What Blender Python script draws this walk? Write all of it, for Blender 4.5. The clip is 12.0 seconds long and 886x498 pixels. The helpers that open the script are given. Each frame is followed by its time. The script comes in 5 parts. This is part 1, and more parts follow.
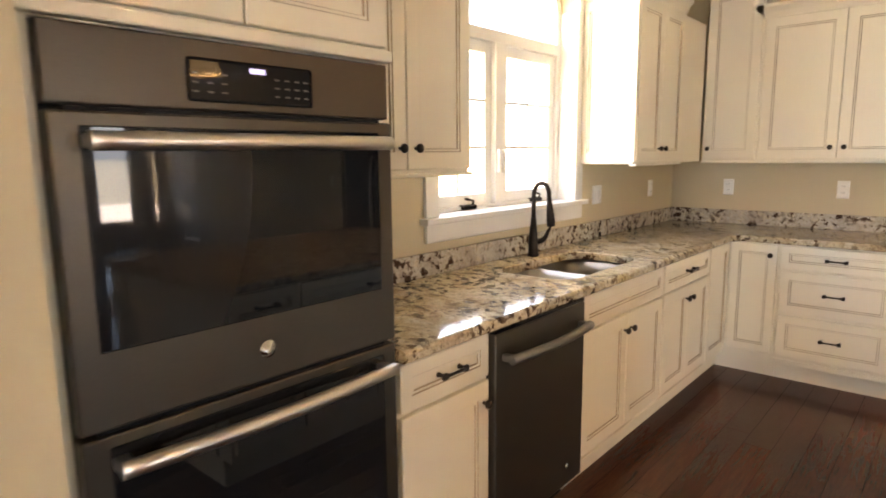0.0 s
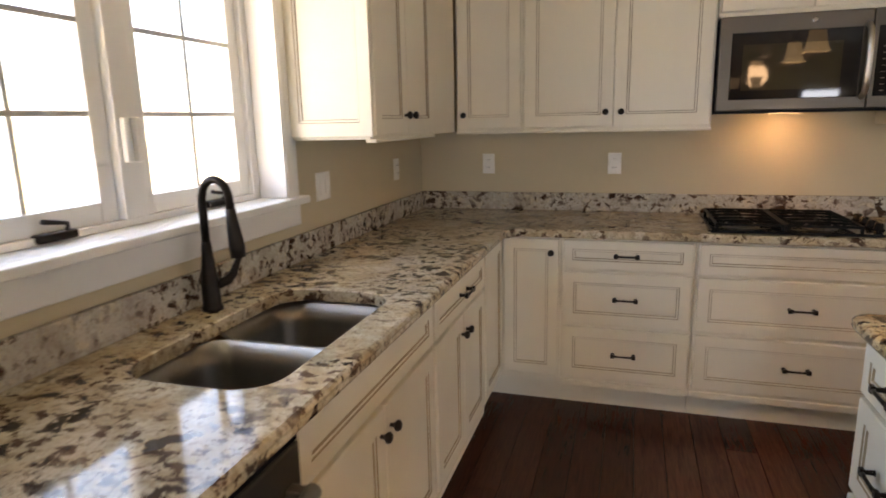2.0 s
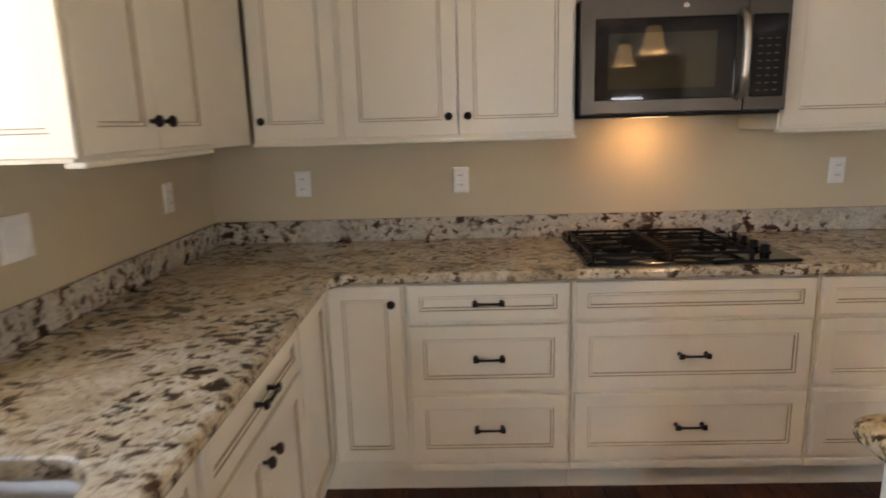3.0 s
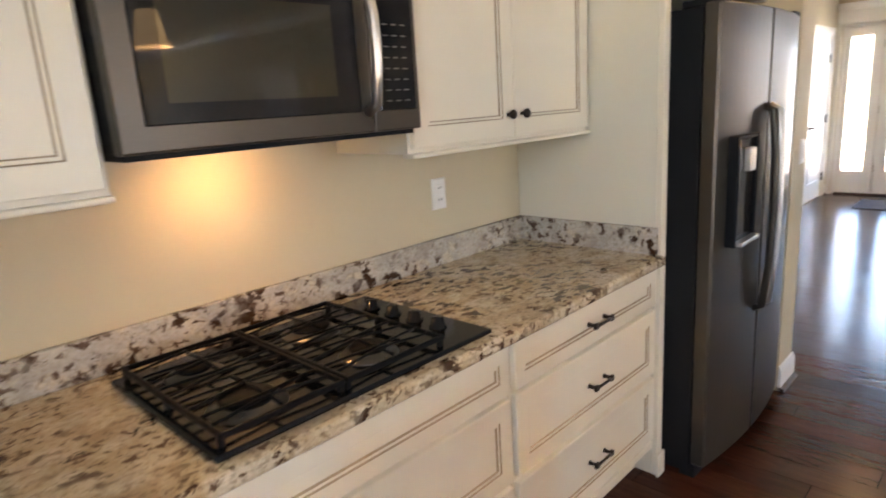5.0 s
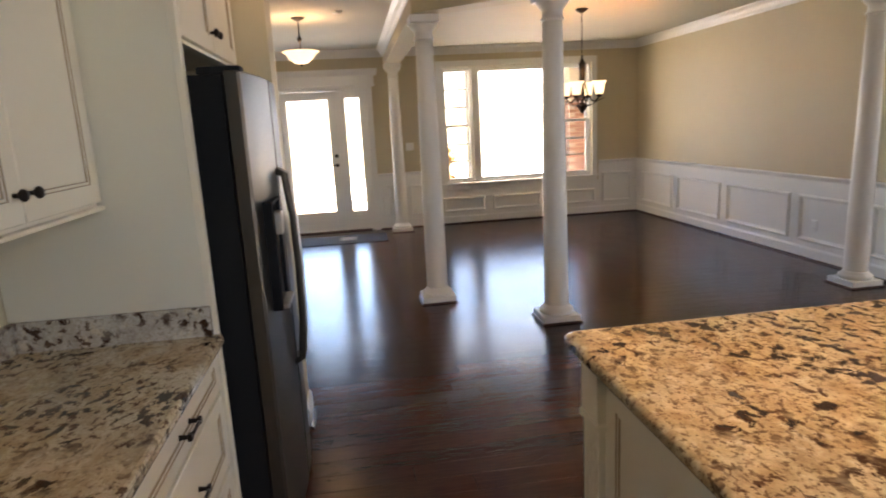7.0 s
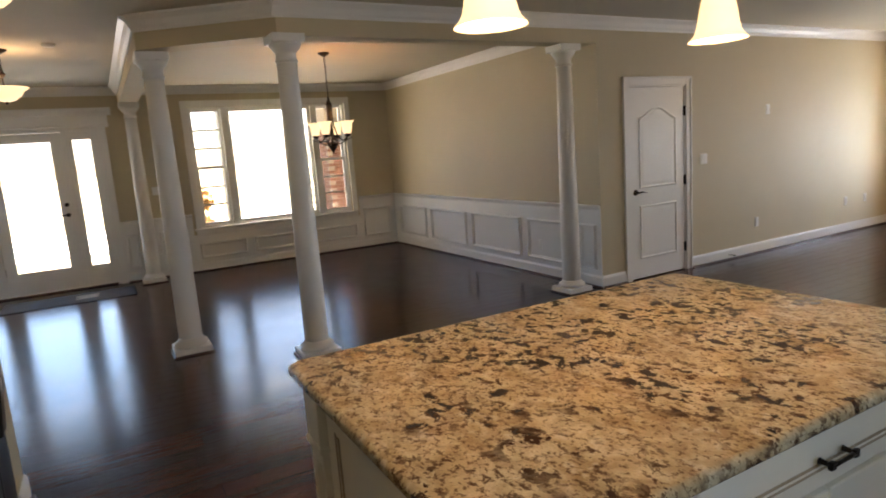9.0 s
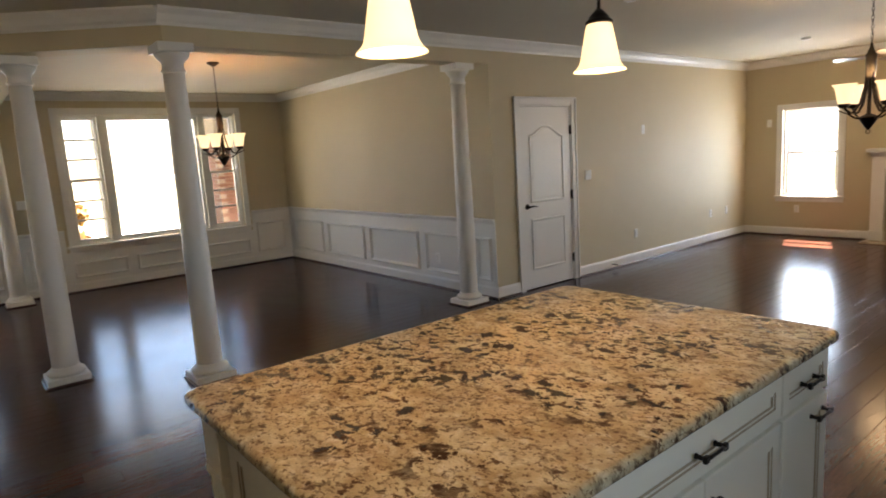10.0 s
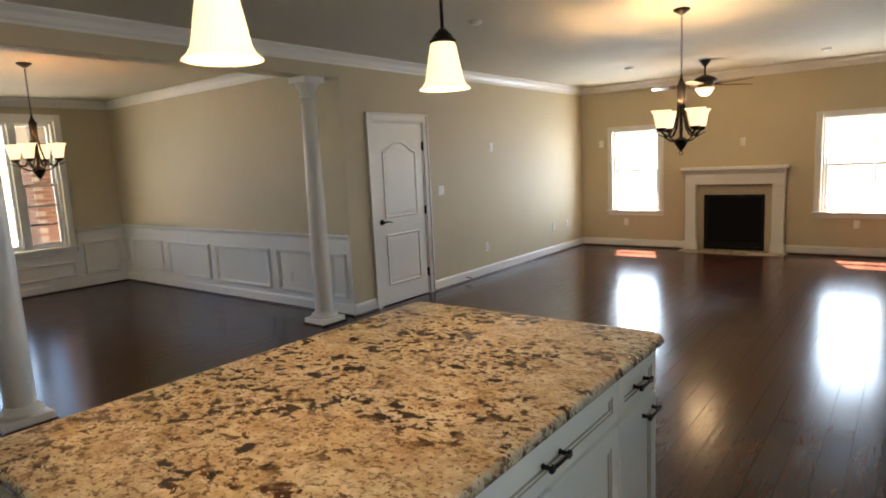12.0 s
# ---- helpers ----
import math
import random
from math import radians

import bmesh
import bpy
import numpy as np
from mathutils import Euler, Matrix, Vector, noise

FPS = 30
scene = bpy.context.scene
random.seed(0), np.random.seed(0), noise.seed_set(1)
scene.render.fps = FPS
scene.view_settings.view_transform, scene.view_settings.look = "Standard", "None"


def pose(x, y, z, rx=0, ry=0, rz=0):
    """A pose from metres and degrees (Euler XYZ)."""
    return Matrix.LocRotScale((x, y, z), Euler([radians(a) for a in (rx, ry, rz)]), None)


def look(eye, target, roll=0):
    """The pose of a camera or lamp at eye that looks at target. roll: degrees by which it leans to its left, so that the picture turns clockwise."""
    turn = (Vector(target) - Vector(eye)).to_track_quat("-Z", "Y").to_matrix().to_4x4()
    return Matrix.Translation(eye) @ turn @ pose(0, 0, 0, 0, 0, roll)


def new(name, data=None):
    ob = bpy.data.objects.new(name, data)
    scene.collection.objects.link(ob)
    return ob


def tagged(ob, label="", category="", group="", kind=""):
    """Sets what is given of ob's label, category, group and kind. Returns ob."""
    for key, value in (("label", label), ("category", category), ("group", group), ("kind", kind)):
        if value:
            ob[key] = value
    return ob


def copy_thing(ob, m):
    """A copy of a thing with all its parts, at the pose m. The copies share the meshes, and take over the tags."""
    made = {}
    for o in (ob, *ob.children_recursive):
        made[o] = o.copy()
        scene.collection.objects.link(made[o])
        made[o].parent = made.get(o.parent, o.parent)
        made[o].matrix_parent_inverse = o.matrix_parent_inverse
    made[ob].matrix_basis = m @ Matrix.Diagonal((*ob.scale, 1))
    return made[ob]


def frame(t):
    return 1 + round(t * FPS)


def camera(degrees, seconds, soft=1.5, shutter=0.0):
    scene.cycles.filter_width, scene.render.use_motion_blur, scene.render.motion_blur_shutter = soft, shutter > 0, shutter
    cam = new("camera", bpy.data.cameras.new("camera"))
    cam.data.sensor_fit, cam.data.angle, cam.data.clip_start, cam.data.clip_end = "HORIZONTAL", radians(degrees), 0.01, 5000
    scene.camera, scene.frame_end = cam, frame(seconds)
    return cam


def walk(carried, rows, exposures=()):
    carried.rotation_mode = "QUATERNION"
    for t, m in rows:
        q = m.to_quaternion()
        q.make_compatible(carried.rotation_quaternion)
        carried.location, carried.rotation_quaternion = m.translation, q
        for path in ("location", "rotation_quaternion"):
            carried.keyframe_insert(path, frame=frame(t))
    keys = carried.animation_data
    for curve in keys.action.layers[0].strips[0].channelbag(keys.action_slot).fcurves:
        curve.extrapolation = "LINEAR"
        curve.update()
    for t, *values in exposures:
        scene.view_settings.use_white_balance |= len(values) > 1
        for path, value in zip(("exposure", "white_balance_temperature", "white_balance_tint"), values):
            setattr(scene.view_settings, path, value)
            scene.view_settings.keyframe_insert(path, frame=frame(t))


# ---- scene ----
from itertools import product
cam = camera(72.0, 12.0, soft=1.8, shutter=0.3)
# seconds, x, y, z, yaw, pitch, roll
ROWS = [
    (0.0, 1.767, -4.777, 1.436, 40.85, -8.81, 0.58),
    (0.5, 1.541, -4.475, 1.426, 34.70, -9.47, 0.54),
    (1.0, 1.445, -4.169, 1.448, 26.16, -10.71, 0.54),
    (1.5, 1.325, -3.841, 1.441, 20.45, -11.56, 1.16),
    (2.0, 1.223, -3.534, 1.432, 17.27, -11.87, 1.30),
    (2.5, 1.130, -3.149, 1.417, 10.45, -11.38, 1.35),
    (4.5, 1.109, -1.791, 1.501, -32.63, -13.65, 3.09),
    (5.0, 1.185, -1.587, 1.500, -45.52, -13.26, 3.68),
    (5.5, 1.329, -1.372, 1.461, -56.02, -12.16, 3.66),
    (6.0, 1.357, -1.289, 1.505, -70.01, -13.07, 4.42),
    (6.5, 1.284, -1.180, 1.548, -87.38, -12.74, 3.88),
    (7.0, 1.227, -1.140, 1.571, -97.89, -11.61, 3.03),
    (9.0, 1.088, -1.305, 1.549, -118.86, -9.31, 4.17),
    (9.5, 1.085, -1.293, 1.572, -123.92, -9.20, 3.94),
    (10.0, 1.074, -1.274, 1.578, -128.70, -8.83, 3.52),
    (10.5, 1.088, -1.274, 1.582, -132.66, -8.71, 3.04),
    (11.0, 1.084, -1.251, 1.601, -136.35, -8.56, 3.01),
    (11.5, 1.092, -1.307, 1.583, -139.35, -8.25, 2.91),
    (12.0, 1.091, -1.335, 1.579, -142.17, -8.16, 2.82),
]
walk(cam, [(t, pose(x, y, z, 90 + pitch, 0, yaw) @ pose(0, 0, 0, 0, 0, -roll)) for t, x, y, z, yaw, pitch, roll in ROWS],
     [(0.0, 5.62, 9400, 29), (0.5, 5.42, 9300, 29), (1.0, 5.15, 9000, 28), (1.5, 4.75, 8500, 28), (2.7, 4.73, 8300, 28), (4.5, 5.55, 7700, 25), (5.5, 5.45, 7900, 27), (6.5, 5.0, 7900, 26), (7.2, 4.75, 7700, 26), (9.0, 4.17, 7800, 23), (12.0, 4.3, 7500, 18)])

# ---- world, sun, window light ----
world = bpy.data.worlds.new("sky")
scene.world = world
world.use_nodes = True
wn = world.node_tree.nodes
sky = wn.new("ShaderNodeTexSky")
sky.sky_type = "NISHITA"
sky.sun_disc = False
sky.sun_elevation, sky.sun_rotation = radians(57), radians(162)
world.node_tree.links.new(sky.outputs[0], wn["Background"].inputs[0])
wn["Background"].inputs[1].default_value = 0.05

sun = new("sun", bpy.data.lights.new("sun", "SUN"))
sun.data.energy, sun.data.angle, sun.data.color = 6.0, radians(0.5), (1.0, 0.97, 0.91)
sun.matrix_world = look((0, 0, 0), (-0.38, 1.2, -1.95))


def window_light(eye, target, width, height, watts, color=(0.92, 0.96, 1.0), spread=180):
    lamp = new("window_light", bpy.data.lights.new("window_light", "AREA"))
    lamp.data.shape, lamp.data.size, lamp.data.size_y = "RECTANGLE", width, height
    lamp.data.energy, lamp.data.color, lamp.data.spread = watts, color, radians(spread)
    lamp.matrix_world = look(eye, target)


def bulb(x, y, z, watts, radius=0.03, color=(1.0, 0.72, 0.42)):
    lamp = new("bulb", bpy.data.lights.new("bulb", "POINT"))
    lamp.data.energy, lamp.data.shadow_soft_size, lamp.data.color = watts, radius, color
    lamp.location = (x, y, z)


window_light((-0.28, -2.14, 1.85), (1, -2.14, 1.75), 1.2, 1.35, 1.0, (0.45, 0.72, 1.0), 140)
window_light((4.765, -11.72, 1.3), (4.765, -9, 1.2), 0.80, 1.30, 4.6, (0.50, 0.74, 1.0), 165)
window_light((1.72, -11.72, 1.3), (1.72, -9, 1.2), 0.80, 1.30, 3.9, (0.50, 0.74, 1.0), 165)
window_light((11.1, -0.52, 1.2), (8, -0.52, 1.1), 1.5, 1.8, 1.35, (0.18, 0.52, 1.0), 140)
window_light((11.15, -3.7, 1.75), (8, -3.7, 1.5), 2.4, 1.5, 1.0, (0.18, 0.52, 1.0), 120)


# ---- materials ----
class Mat:
    """A node material with a noise-driven colour, roughness and bump."""

    def __init__(self, name, rough=0.5, metal=0.0):
        self.m = bpy.data.materials.new(name)
        self.m.use_nodes = True
        self.n, self.l = self.m.node_tree.nodes, self.m.node_tree.links
        self.b = self.n["Principled BSDF"]
        self.b.inputs["Roughness"].default_value, self.b.inputs["Metallic"].default_value = rough, metal
        self.co = self.n.new("ShaderNodeTexCoord").outputs["Object"]

    def world_co(self):
        self.co = self.n.new("ShaderNodeNewGeometry").outputs["Position"]
        return self

    def scaled(self, sx, sy, sz):
        mp = self.n.new("ShaderNodeMapping")
        mp.inputs["Scale"].default_value = (sx, sy, sz)
        self.l.new(self.co, mp.inputs[0])
        return mp.outputs[0]

    def noise(self, scale, detail=4.0, rough=0.55, distort=0.0, co=None):
        t = self.n.new("ShaderNodeTexNoise")
        t.inputs["Scale"].default_value, t.inputs["Detail"].default_value = scale, detail
        t.inputs["Roughness"].default_value, t.inputs["Distortion"].default_value = rough, distort
        self.l.new(co or self.co, t.inputs["Vector"])
        return t.outputs["Fac"]

    def ramp(self, fac, stops):
        r = self.n.new("ShaderNodeValToRGB")
        while len(r.color_ramp.elements) < len(stops):
            r.color_ramp.elements.new(0.5)
        for e, (p, c) in zip(r.color_ramp.elements, stops):
            e.position = p
            e.color = (c, c, c, 1) if isinstance(c, (int, float)) else (*c, 1)
        self.l.new(fac, r.inputs[0])
        return r.outputs[0]

    def mix(self, fac, a, b, kind="MIX"):
        x = self.n.new("ShaderNodeMix")
        x.data_type, x.blend_type = "RGBA", kind
        for v, s in ((fac, x.inputs[0]), (a, x.inputs[6]), (b, x.inputs[7])):
            if isinstance(v, (int, float)):
                s.default_value = v
            elif isinstance(v, tuple):
                s.default_value = (*v, 1)
            else:
                self.l.new(v, s)
        return x.outputs[2]

    def color(self, v):
        if isinstance(v, tuple):
            self.b.inputs["Base Color"].default_value = (*v, 1)
        else:
            self.l.new(v, self.b.inputs["Base Color"])
        return self

    def rough(self, v):
        self.l.new(v, self.b.inputs["Roughness"])
        return self

    def bump(self, fac, strength=0.2, distance=0.002):
        bp = self.n.new("ShaderNodeBump")
        bp.inputs["Strength"].default_value, bp.inputs["Distance"].default_value = strength, distance
        self.l.new(fac, bp.inputs["Height"])
        self.l.new(bp.outputs[0], self.b.inputs["Normal"])
        return self

    def glow(self, color, strength):
        self.b.inputs["Emission Color"].default_value = (*color, 1)
        self.b.inputs["Emission Strength"].default_value = strength
        return self

    def coat(self, weight, rough=0.08):
        self.b.inputs["Coat Weight"].default_value, self.b.inputs["Coat Roughness"].default_value = weight, rough
        return self


def painted(name, c, rough, vary=0.05, grain=220.0, bump=0.08):
    m = Mat(name, rough).world_co()
    big = m.noise(0.9, 3)
    dark = tuple(v * (1 - vary) for v in c)
    m.color(m.ramp(big, [(0.3, dark), (0.7, c)]))
    m.rough(m.ramp(m.noise(6, 3), [(0.3, rough - 0.06), (0.7, rough + 0.06)]))
    return m.bump(m.noise(grain, 2), bump, 0.001)


WALL = painted("beige_wall_paint", (0.59, 0.505, 0.345), 0.65, 0.06, 260, 0.12).m
CEIL = painted("ceiling_paint", (0.62, 0.565, 0.45), 0.8, 0.04, 180, 0.15).m
TRIM = painted("white_trim_paint", (0.80, 0.79, 0.76), 0.35, 0.03, 150, 0.03).m
PANELWALL = painted("pale_panel_paint", (0.68, 0.65, 0.54), 0.5, 0.04, 200, 0.05).m
CAB = painted("cream_cabinet_paint", (0.75, 0.695, 0.57), 0.36, 0.05, 90, 0.04).m
GLAZE = painted("brown_glaze", (0.40, 0.31, 0.20), 0.45, 0.25, 60, 0.05).m
PLASTIC = painted("white_plastic", (0.82, 0.81, 0.77), 0.3, 0.02, 80, 0.01).m


def granite(name, tones, veins=1.0, cluster=1.0):
    m = Mat(name, 0.12).world_co()
    m.b.inputs["Specular IOR Level"].default_value = 0.34
    st = m.scaled(1.0, 1.25, 1.2)
    base = m.ramp(m.noise(7, 6, 0.62, 0.7, st), list(zip((0.32, 0.46, 0.60), tones)))
    gate = m.ramp(m.noise(3.4, 4, 0.6, 0.6), [(0.41, 0.14 * cluster), (0.53, 1.0)])
    haze = m.ramp(m.noise(14, 6, 0.66, 0.5, st), [(0.47, 0.0), (0.62, 0.50 * veins)])
    c = m.mix(haze, base, (0.27, 0.185, 0.105))
    white = m.ramp(m.noise(17, 5, 0.6, 0.3, st), [(0.56, 0.0), (0.65, 0.65)])
    c = m.mix(white, c, (0.68, 0.60, 0.44))
    grain = m.ramp(m.noise(150, 3, 0.6), [(0.35, 0.0), (0.65, 0.28)])
    c = m.mix(grain, c, (0.24, 0.165, 0.095))
    speck = m.ramp(m.noise(64, 4, 0.64, 0.2, st), [(0.556, 0.0), (0.600, 0.80 * veins)])
    c = m.mix(speck, c, (0.115, 0.062, 0.032))
    dark = m.ramp(m.noise(30, 5, 0.62, 0.25, st), [(0.546, 0.0), (0.572, 0.92)])
    c = m.mix(m.mix(1.0, dark, gate, "MULTIPLY"), c, (0.085, 0.042, 0.022))
    blot = m.ramp(m.noise(15, 6, 0.64, 0.35, st), [(0.560, 0.0), (0.582, 1.0)])
    c = m.mix(m.mix(1.0, blot, gate, "MULTIPLY"), c, (0.055, 0.028, 0.016))
    m.color(c)
    m.rough(m.ramp(m.noise(40, 3), [(0.3, 0.05), (0.7, 0.13)]))
    return m.m


GRANITE = granite("granite", ((0.34, 0.235, 0.120), (0.50, 0.39, 0.230), (0.62, 0.52, 0.345)))
COUNTERGRANITE = granite("counter_granite", ((0.40, 0.31, 0.195), (0.53, 0.44, 0.30), (0.64, 0.57, 0.44)), 0.55, 0.9)
# Counter stone again; the cool light on upright faces is mixed into its tones.
COOLLITGRANITE = granite("cool_lit_granite", ((0.36, 0.33, 0.28), (0.47, 0.44, 0.385), (0.57, 0.545, 0.485)), 0.35, 0.6)


def hardwood():
    m = Mat("dark_hardwood", 0.25)
    m.b.inputs["Specular IOR Level"].default_value = 0.21
    m.world_co()
    info = m.n.new("ShaderNodeObjectInfo").outputs["Random"]
    isl = m.n.new("ShaderNodeNewGeometry").outputs["Random Per Island"]
    both = m.n.new("ShaderNodeMath")
    both.operation = "ADD"
    m.l.new(info, both.inputs[0])
    m.l.new(isl, both.inputs[1])
    fr = m.n.new("ShaderNodeMath")
    fr.operation = "FRACT"
    m.l.new(both.outputs[0], fr.inputs[0])
    tone = m.ramp(fr.outputs[0], [(0.0, (0.047, 0.0155, 0.0092)), (0.5, (0.069, 0.0230, 0.0134)), (1.0, (0.094, 0.0320, 0.0186))])
    grain = m.noise(9, 6, 0.65, 1.5, m.scaled(6, 0.5, 1))
    c = m.mix(m.ramp(grain, [(0.35, 0.0), (0.7, 0.6)]), tone, (0.014, 0.006, 0.004))
    m.color(c)
    m.rough(m.ramp(m.noise(3.5, 4), [(0.25, 0.15), (0.75, 0.23)]))
    m.bump(m.noise(7, 4, 0.6, 0.6, m.scaled(3, 0.6, 1)), 0.28, 0.004)
    return m.m


WOOD = hardwood()
_s = Mat("stained_shoe_moulding", 0.3).world_co()
SHOE = _s.color(_s.ramp(_s.noise(14, 4), [(0.3, (0.035, 0.016, 0.010)), (0.7, (0.06, 0.026, 0.016))])).m


def metal(name, c, rough, brushed=None, metallic=1.0):
    m = Mat(name, rough, metallic)
    co = m.scaled(*brushed) if brushed else None
    if rough < 0.05:
        return m.color(c).m
    n = m.noise(60, 3, 0.6, 0, co)
    m.color(m.ramp(n, [(0.3, tuple(v * 0.88 for v in c)), (0.7, c)]))
    spread = min(0.06, rough * 0.4)
    m.rough(m.ramp(n, [(0.3, rough - spread), (0.7, rough + spread)]))
    return m.m


SLATE = metal("slate_appliance_metal", (0.080, 0.069, 0.056), 0.36, (1, 1, 14), 0.75)
SLATE_SIDE = metal("black_appliance_side", (0.012, 0.012, 0.013), 0.6, None, 0.0)
STEEL = metal("brushed_stainless", (0.60, 0.57, 0.53), 0.36, (1, 1, 12))
SINKSTEEL = metal("sink_stainless", (0.34, 0.32, 0.29), 0.34, (8, 1, 1))
BRONZE = metal("oil_rubbed_bronze", (0.022, 0.015, 0.011), 0.38, None, 0.7)
CAST = metal("cast_iron", (0.004, 0.004, 0.004), 0.55, None, 0.0)
# The posts' shaded side is put into this darker grey base colour.
SHADED_POST = painted("shaded_post_grey", (0.20, 0.20, 0.19), 0.6).m
# Grey stands in for the backlit look of the bars against the sky.
BACKLIT_BARS = painted("backlit_glazing_bar", (0.52, 0.52, 0.51), 0.5).m
for _m in (CAST, SLATE_SIDE):
    _m.node_tree.nodes["Principled BSDF"].inputs["Specular IOR Level"].default_value = 0.12
BLACKENAMEL = metal("black_enamel", (0.012, 0.012, 0.013), 0.10, None, 0.0)
BLACKENAMEL.node_tree.nodes["Principled BSDF"].inputs["Specular IOR Level"].default_value = 0.25
BLACKGLASS = metal("black_oven_glass", (0.010, 0.010, 0.011), 0.03, None, 0.0)
BLACKGLASS.node_tree.nodes["Principled BSDF"].inputs["IOR"].default_value = 1.33
OVENGLASS = metal("tinted_oven_glass", (0.009, 0.009, 0.010), 0.03, None, 0.0)
OVENGLASS.node_tree.nodes["Principled BSDF"].inputs["IOR"].default_value = 1.38
DISPLAY = Mat("lit_clock_display", 0.2).color((0.02, 0.02, 0.03)).glow((0.45, 0.5, 1.0), 0.045).m
KEYPRINT = metal("grey_key_print", (0.12, 0.12, 0.12), 0.4, None, 0.0)
MESHGLASS = metal("grey_door_mesh_glass", (0.026, 0.024, 0.017), 0.03, None, 0.0)
MESHGLASS.node_tree.nodes["Principled BSDF"].inputs["IOR"].default_value = 1.5
BURNER = metal("dull_burner_metal", (0.16, 0.15, 0.14), 0.32)
HANDLE = metal("grey_handle_metal", (0.30, 0.28, 0.255), 0.38)
CHROME = metal("polished_badge", (0.75, 0.75, 0.75), 0.12)
SHADE = Mat("lit_alabaster_glass", 0.4).color((0.9, 0.8, 0.62)).glow((1.0, 0.72, 0.36), 0.10).m
SHADE_DIM = Mat("lit_frosted_glass", 0.4).color((0.9, 0.82, 0.66)).glow((1.0, 0.72, 0.40), 0.085).m
FIREBOX = painted("black_firebox", (0.008, 0.008, 0.008), 0.5, 0.2).m
TILE = painted("beige_stone_tile", (0.52, 0.44, 0.33), 0.3, 0.15, 30, 0.03).m
BRICK = painted("red_brick", (0.13, 0.050, 0.034), 0.85, 0.3, 60, 0.4).m
MORTAR = painted("mortar", (0.22, 0.20, 0.18), 0.9).m
CONCRETE = painted("pale_concrete", (0.55, 0.53, 0.49), 0.85, 0.1, 40, 0.3).m
GRASS = painted("dry_grass", (0.24, 0.22, 0.13), 0.9, 0.35, 30, 0.6).m
LEAF = painted("yellow_leaf", (0.22, 0.105, 0.006), 0.7, 0.3, 40, 0.1).m
FARLEAF = painted("bare_wood_grey", (0.22, 0.19, 0.15), 0.9, 0.3, 20, 0.2).m
MATFIBRE = painted("dark_mat_fibre", (0.045, 0.045, 0.05), 0.95, 0.3, 400, 0.6).m
MATPRINT = painted("pale_mat_print", (0.45, 0.42, 0.36), 0.95).m
ROOFING = painted("grey_shingle", (0.20, 0.19, 0.18), 0.9, 0.2, 40, 0.3).m


def window_glass():
    m = bpy.data.materials.new("window_glass")
    m.use_nodes = True
    n, l = m.node_tree.nodes, m.node_tree.links
    tr, gl, mx = n.new("ShaderNodeBsdfTransparent"), n.new("ShaderNodeBsdfGlossy"), n.new("ShaderNodeMixShader")
    gl.inputs["Roughness"].default_value = 0.02
    mx.inputs[0].default_value = 0.06
    l.new(tr.outputs[0], mx.inputs[1])
    l.new(gl.outputs[0], mx.inputs[2])
    l.new(mx.outputs[0], n["Material Output"].inputs[0])
    return m


GLASS = window_glass()


# ---- mesh helpers ----
def box(bm, x0, x1, y0, y1, z0, z1, bevel=0.0, mi=0, m=None):
    vs = [bm.verts.new(Vector(p) if m is None else m @ Vector(p)) for p in product((x0, x1), (y0, y1), (z0, z1))]
    fs = [bm.faces.new([vs[i] for i in q]) for q in ((0, 1, 3, 2), (4, 6, 7, 5), (0, 4, 5, 1), (2, 3, 7, 6), (0, 2, 6, 4), (1, 5, 7, 3))]
    for f in fs:
        f.material_index = mi
    if bevel:
        es = {e for f in fs for e in f.edges}
        r = bmesh.ops.bevel(bm, geom=list(es), offset=bevel, segments=2, affect="EDGES", profile=0.5)
        for f in r["faces"]:
            f.material_index = mi
    return bm


def fresh(*boxes, bevel=0.0):
    bm = bmesh.new()
    for b in boxes:
        box(bm, *b, bevel=bevel)
    return bm


def lathe(bm, profile, segs=24, m=None, mi=0):
    """Turns (radius, height) pairs round z."""
    rings = []
    for r, z in profile:
        ring = []
        for i in range(segs):
            a = 2 * math.pi * i / segs
            p = Vector((r * math.cos(a), r * math.sin(a), z))
            ring.append(bm.verts.new(m @ p if m else p))
        rings.append(ring)
    for a, b in zip(rings, rings[1:]):
        for i in range(segs):
            f = bm.faces.new((a[i], a[(i + 1) % segs], b[(i + 1) % segs], b[i]))
            f.smooth, f.material_index = True, mi
    for ring, flip in ((rings[0], True), (rings[-1], False)):
        f = bm.faces.new(ring[::-1] if flip else ring)
        f.material_index = mi
    return bm


def lathed(profile, segs=24, m=None):
    return lathe(bmesh.new(), profile, segs, m)


def tube(bm, pts, radius, segs=8, mi=0):
    """A round bar along points; radius may be one number or one a point."""
    pts = [Vector(p) for p in pts]
    rad = radius if isinstance(radius, (list, tuple)) else [radius] * len(pts)
    rings = []
    side = None
    for i, p in enumerate(pts):
        d = (pts[min(i + 1, len(pts) - 1)] - pts[max(i - 1, 0)]).normalized()
        if side is None:
            side = d.orthogonal().normalized()
        side = (side - d * side.dot(d)).normalized()
        up = d.cross(side)
        rings.append([bm.verts.new(p + (side * math.cos(2 * math.pi * k / segs) + up * math.sin(2 * math.pi * k / segs)) * rad[i]) for k in range(segs)])
    for a, b in zip(rings, rings[1:]):
        for k in range(segs):
            f = bm.faces.new((a[k], a[(k + 1) % segs], b[(k + 1) % segs], b[k]))
            f.smooth, f.material_index = True, mi
    bm.faces.new(rings[0][::-1])
    bm.faces.new(rings[-1])
    return bm


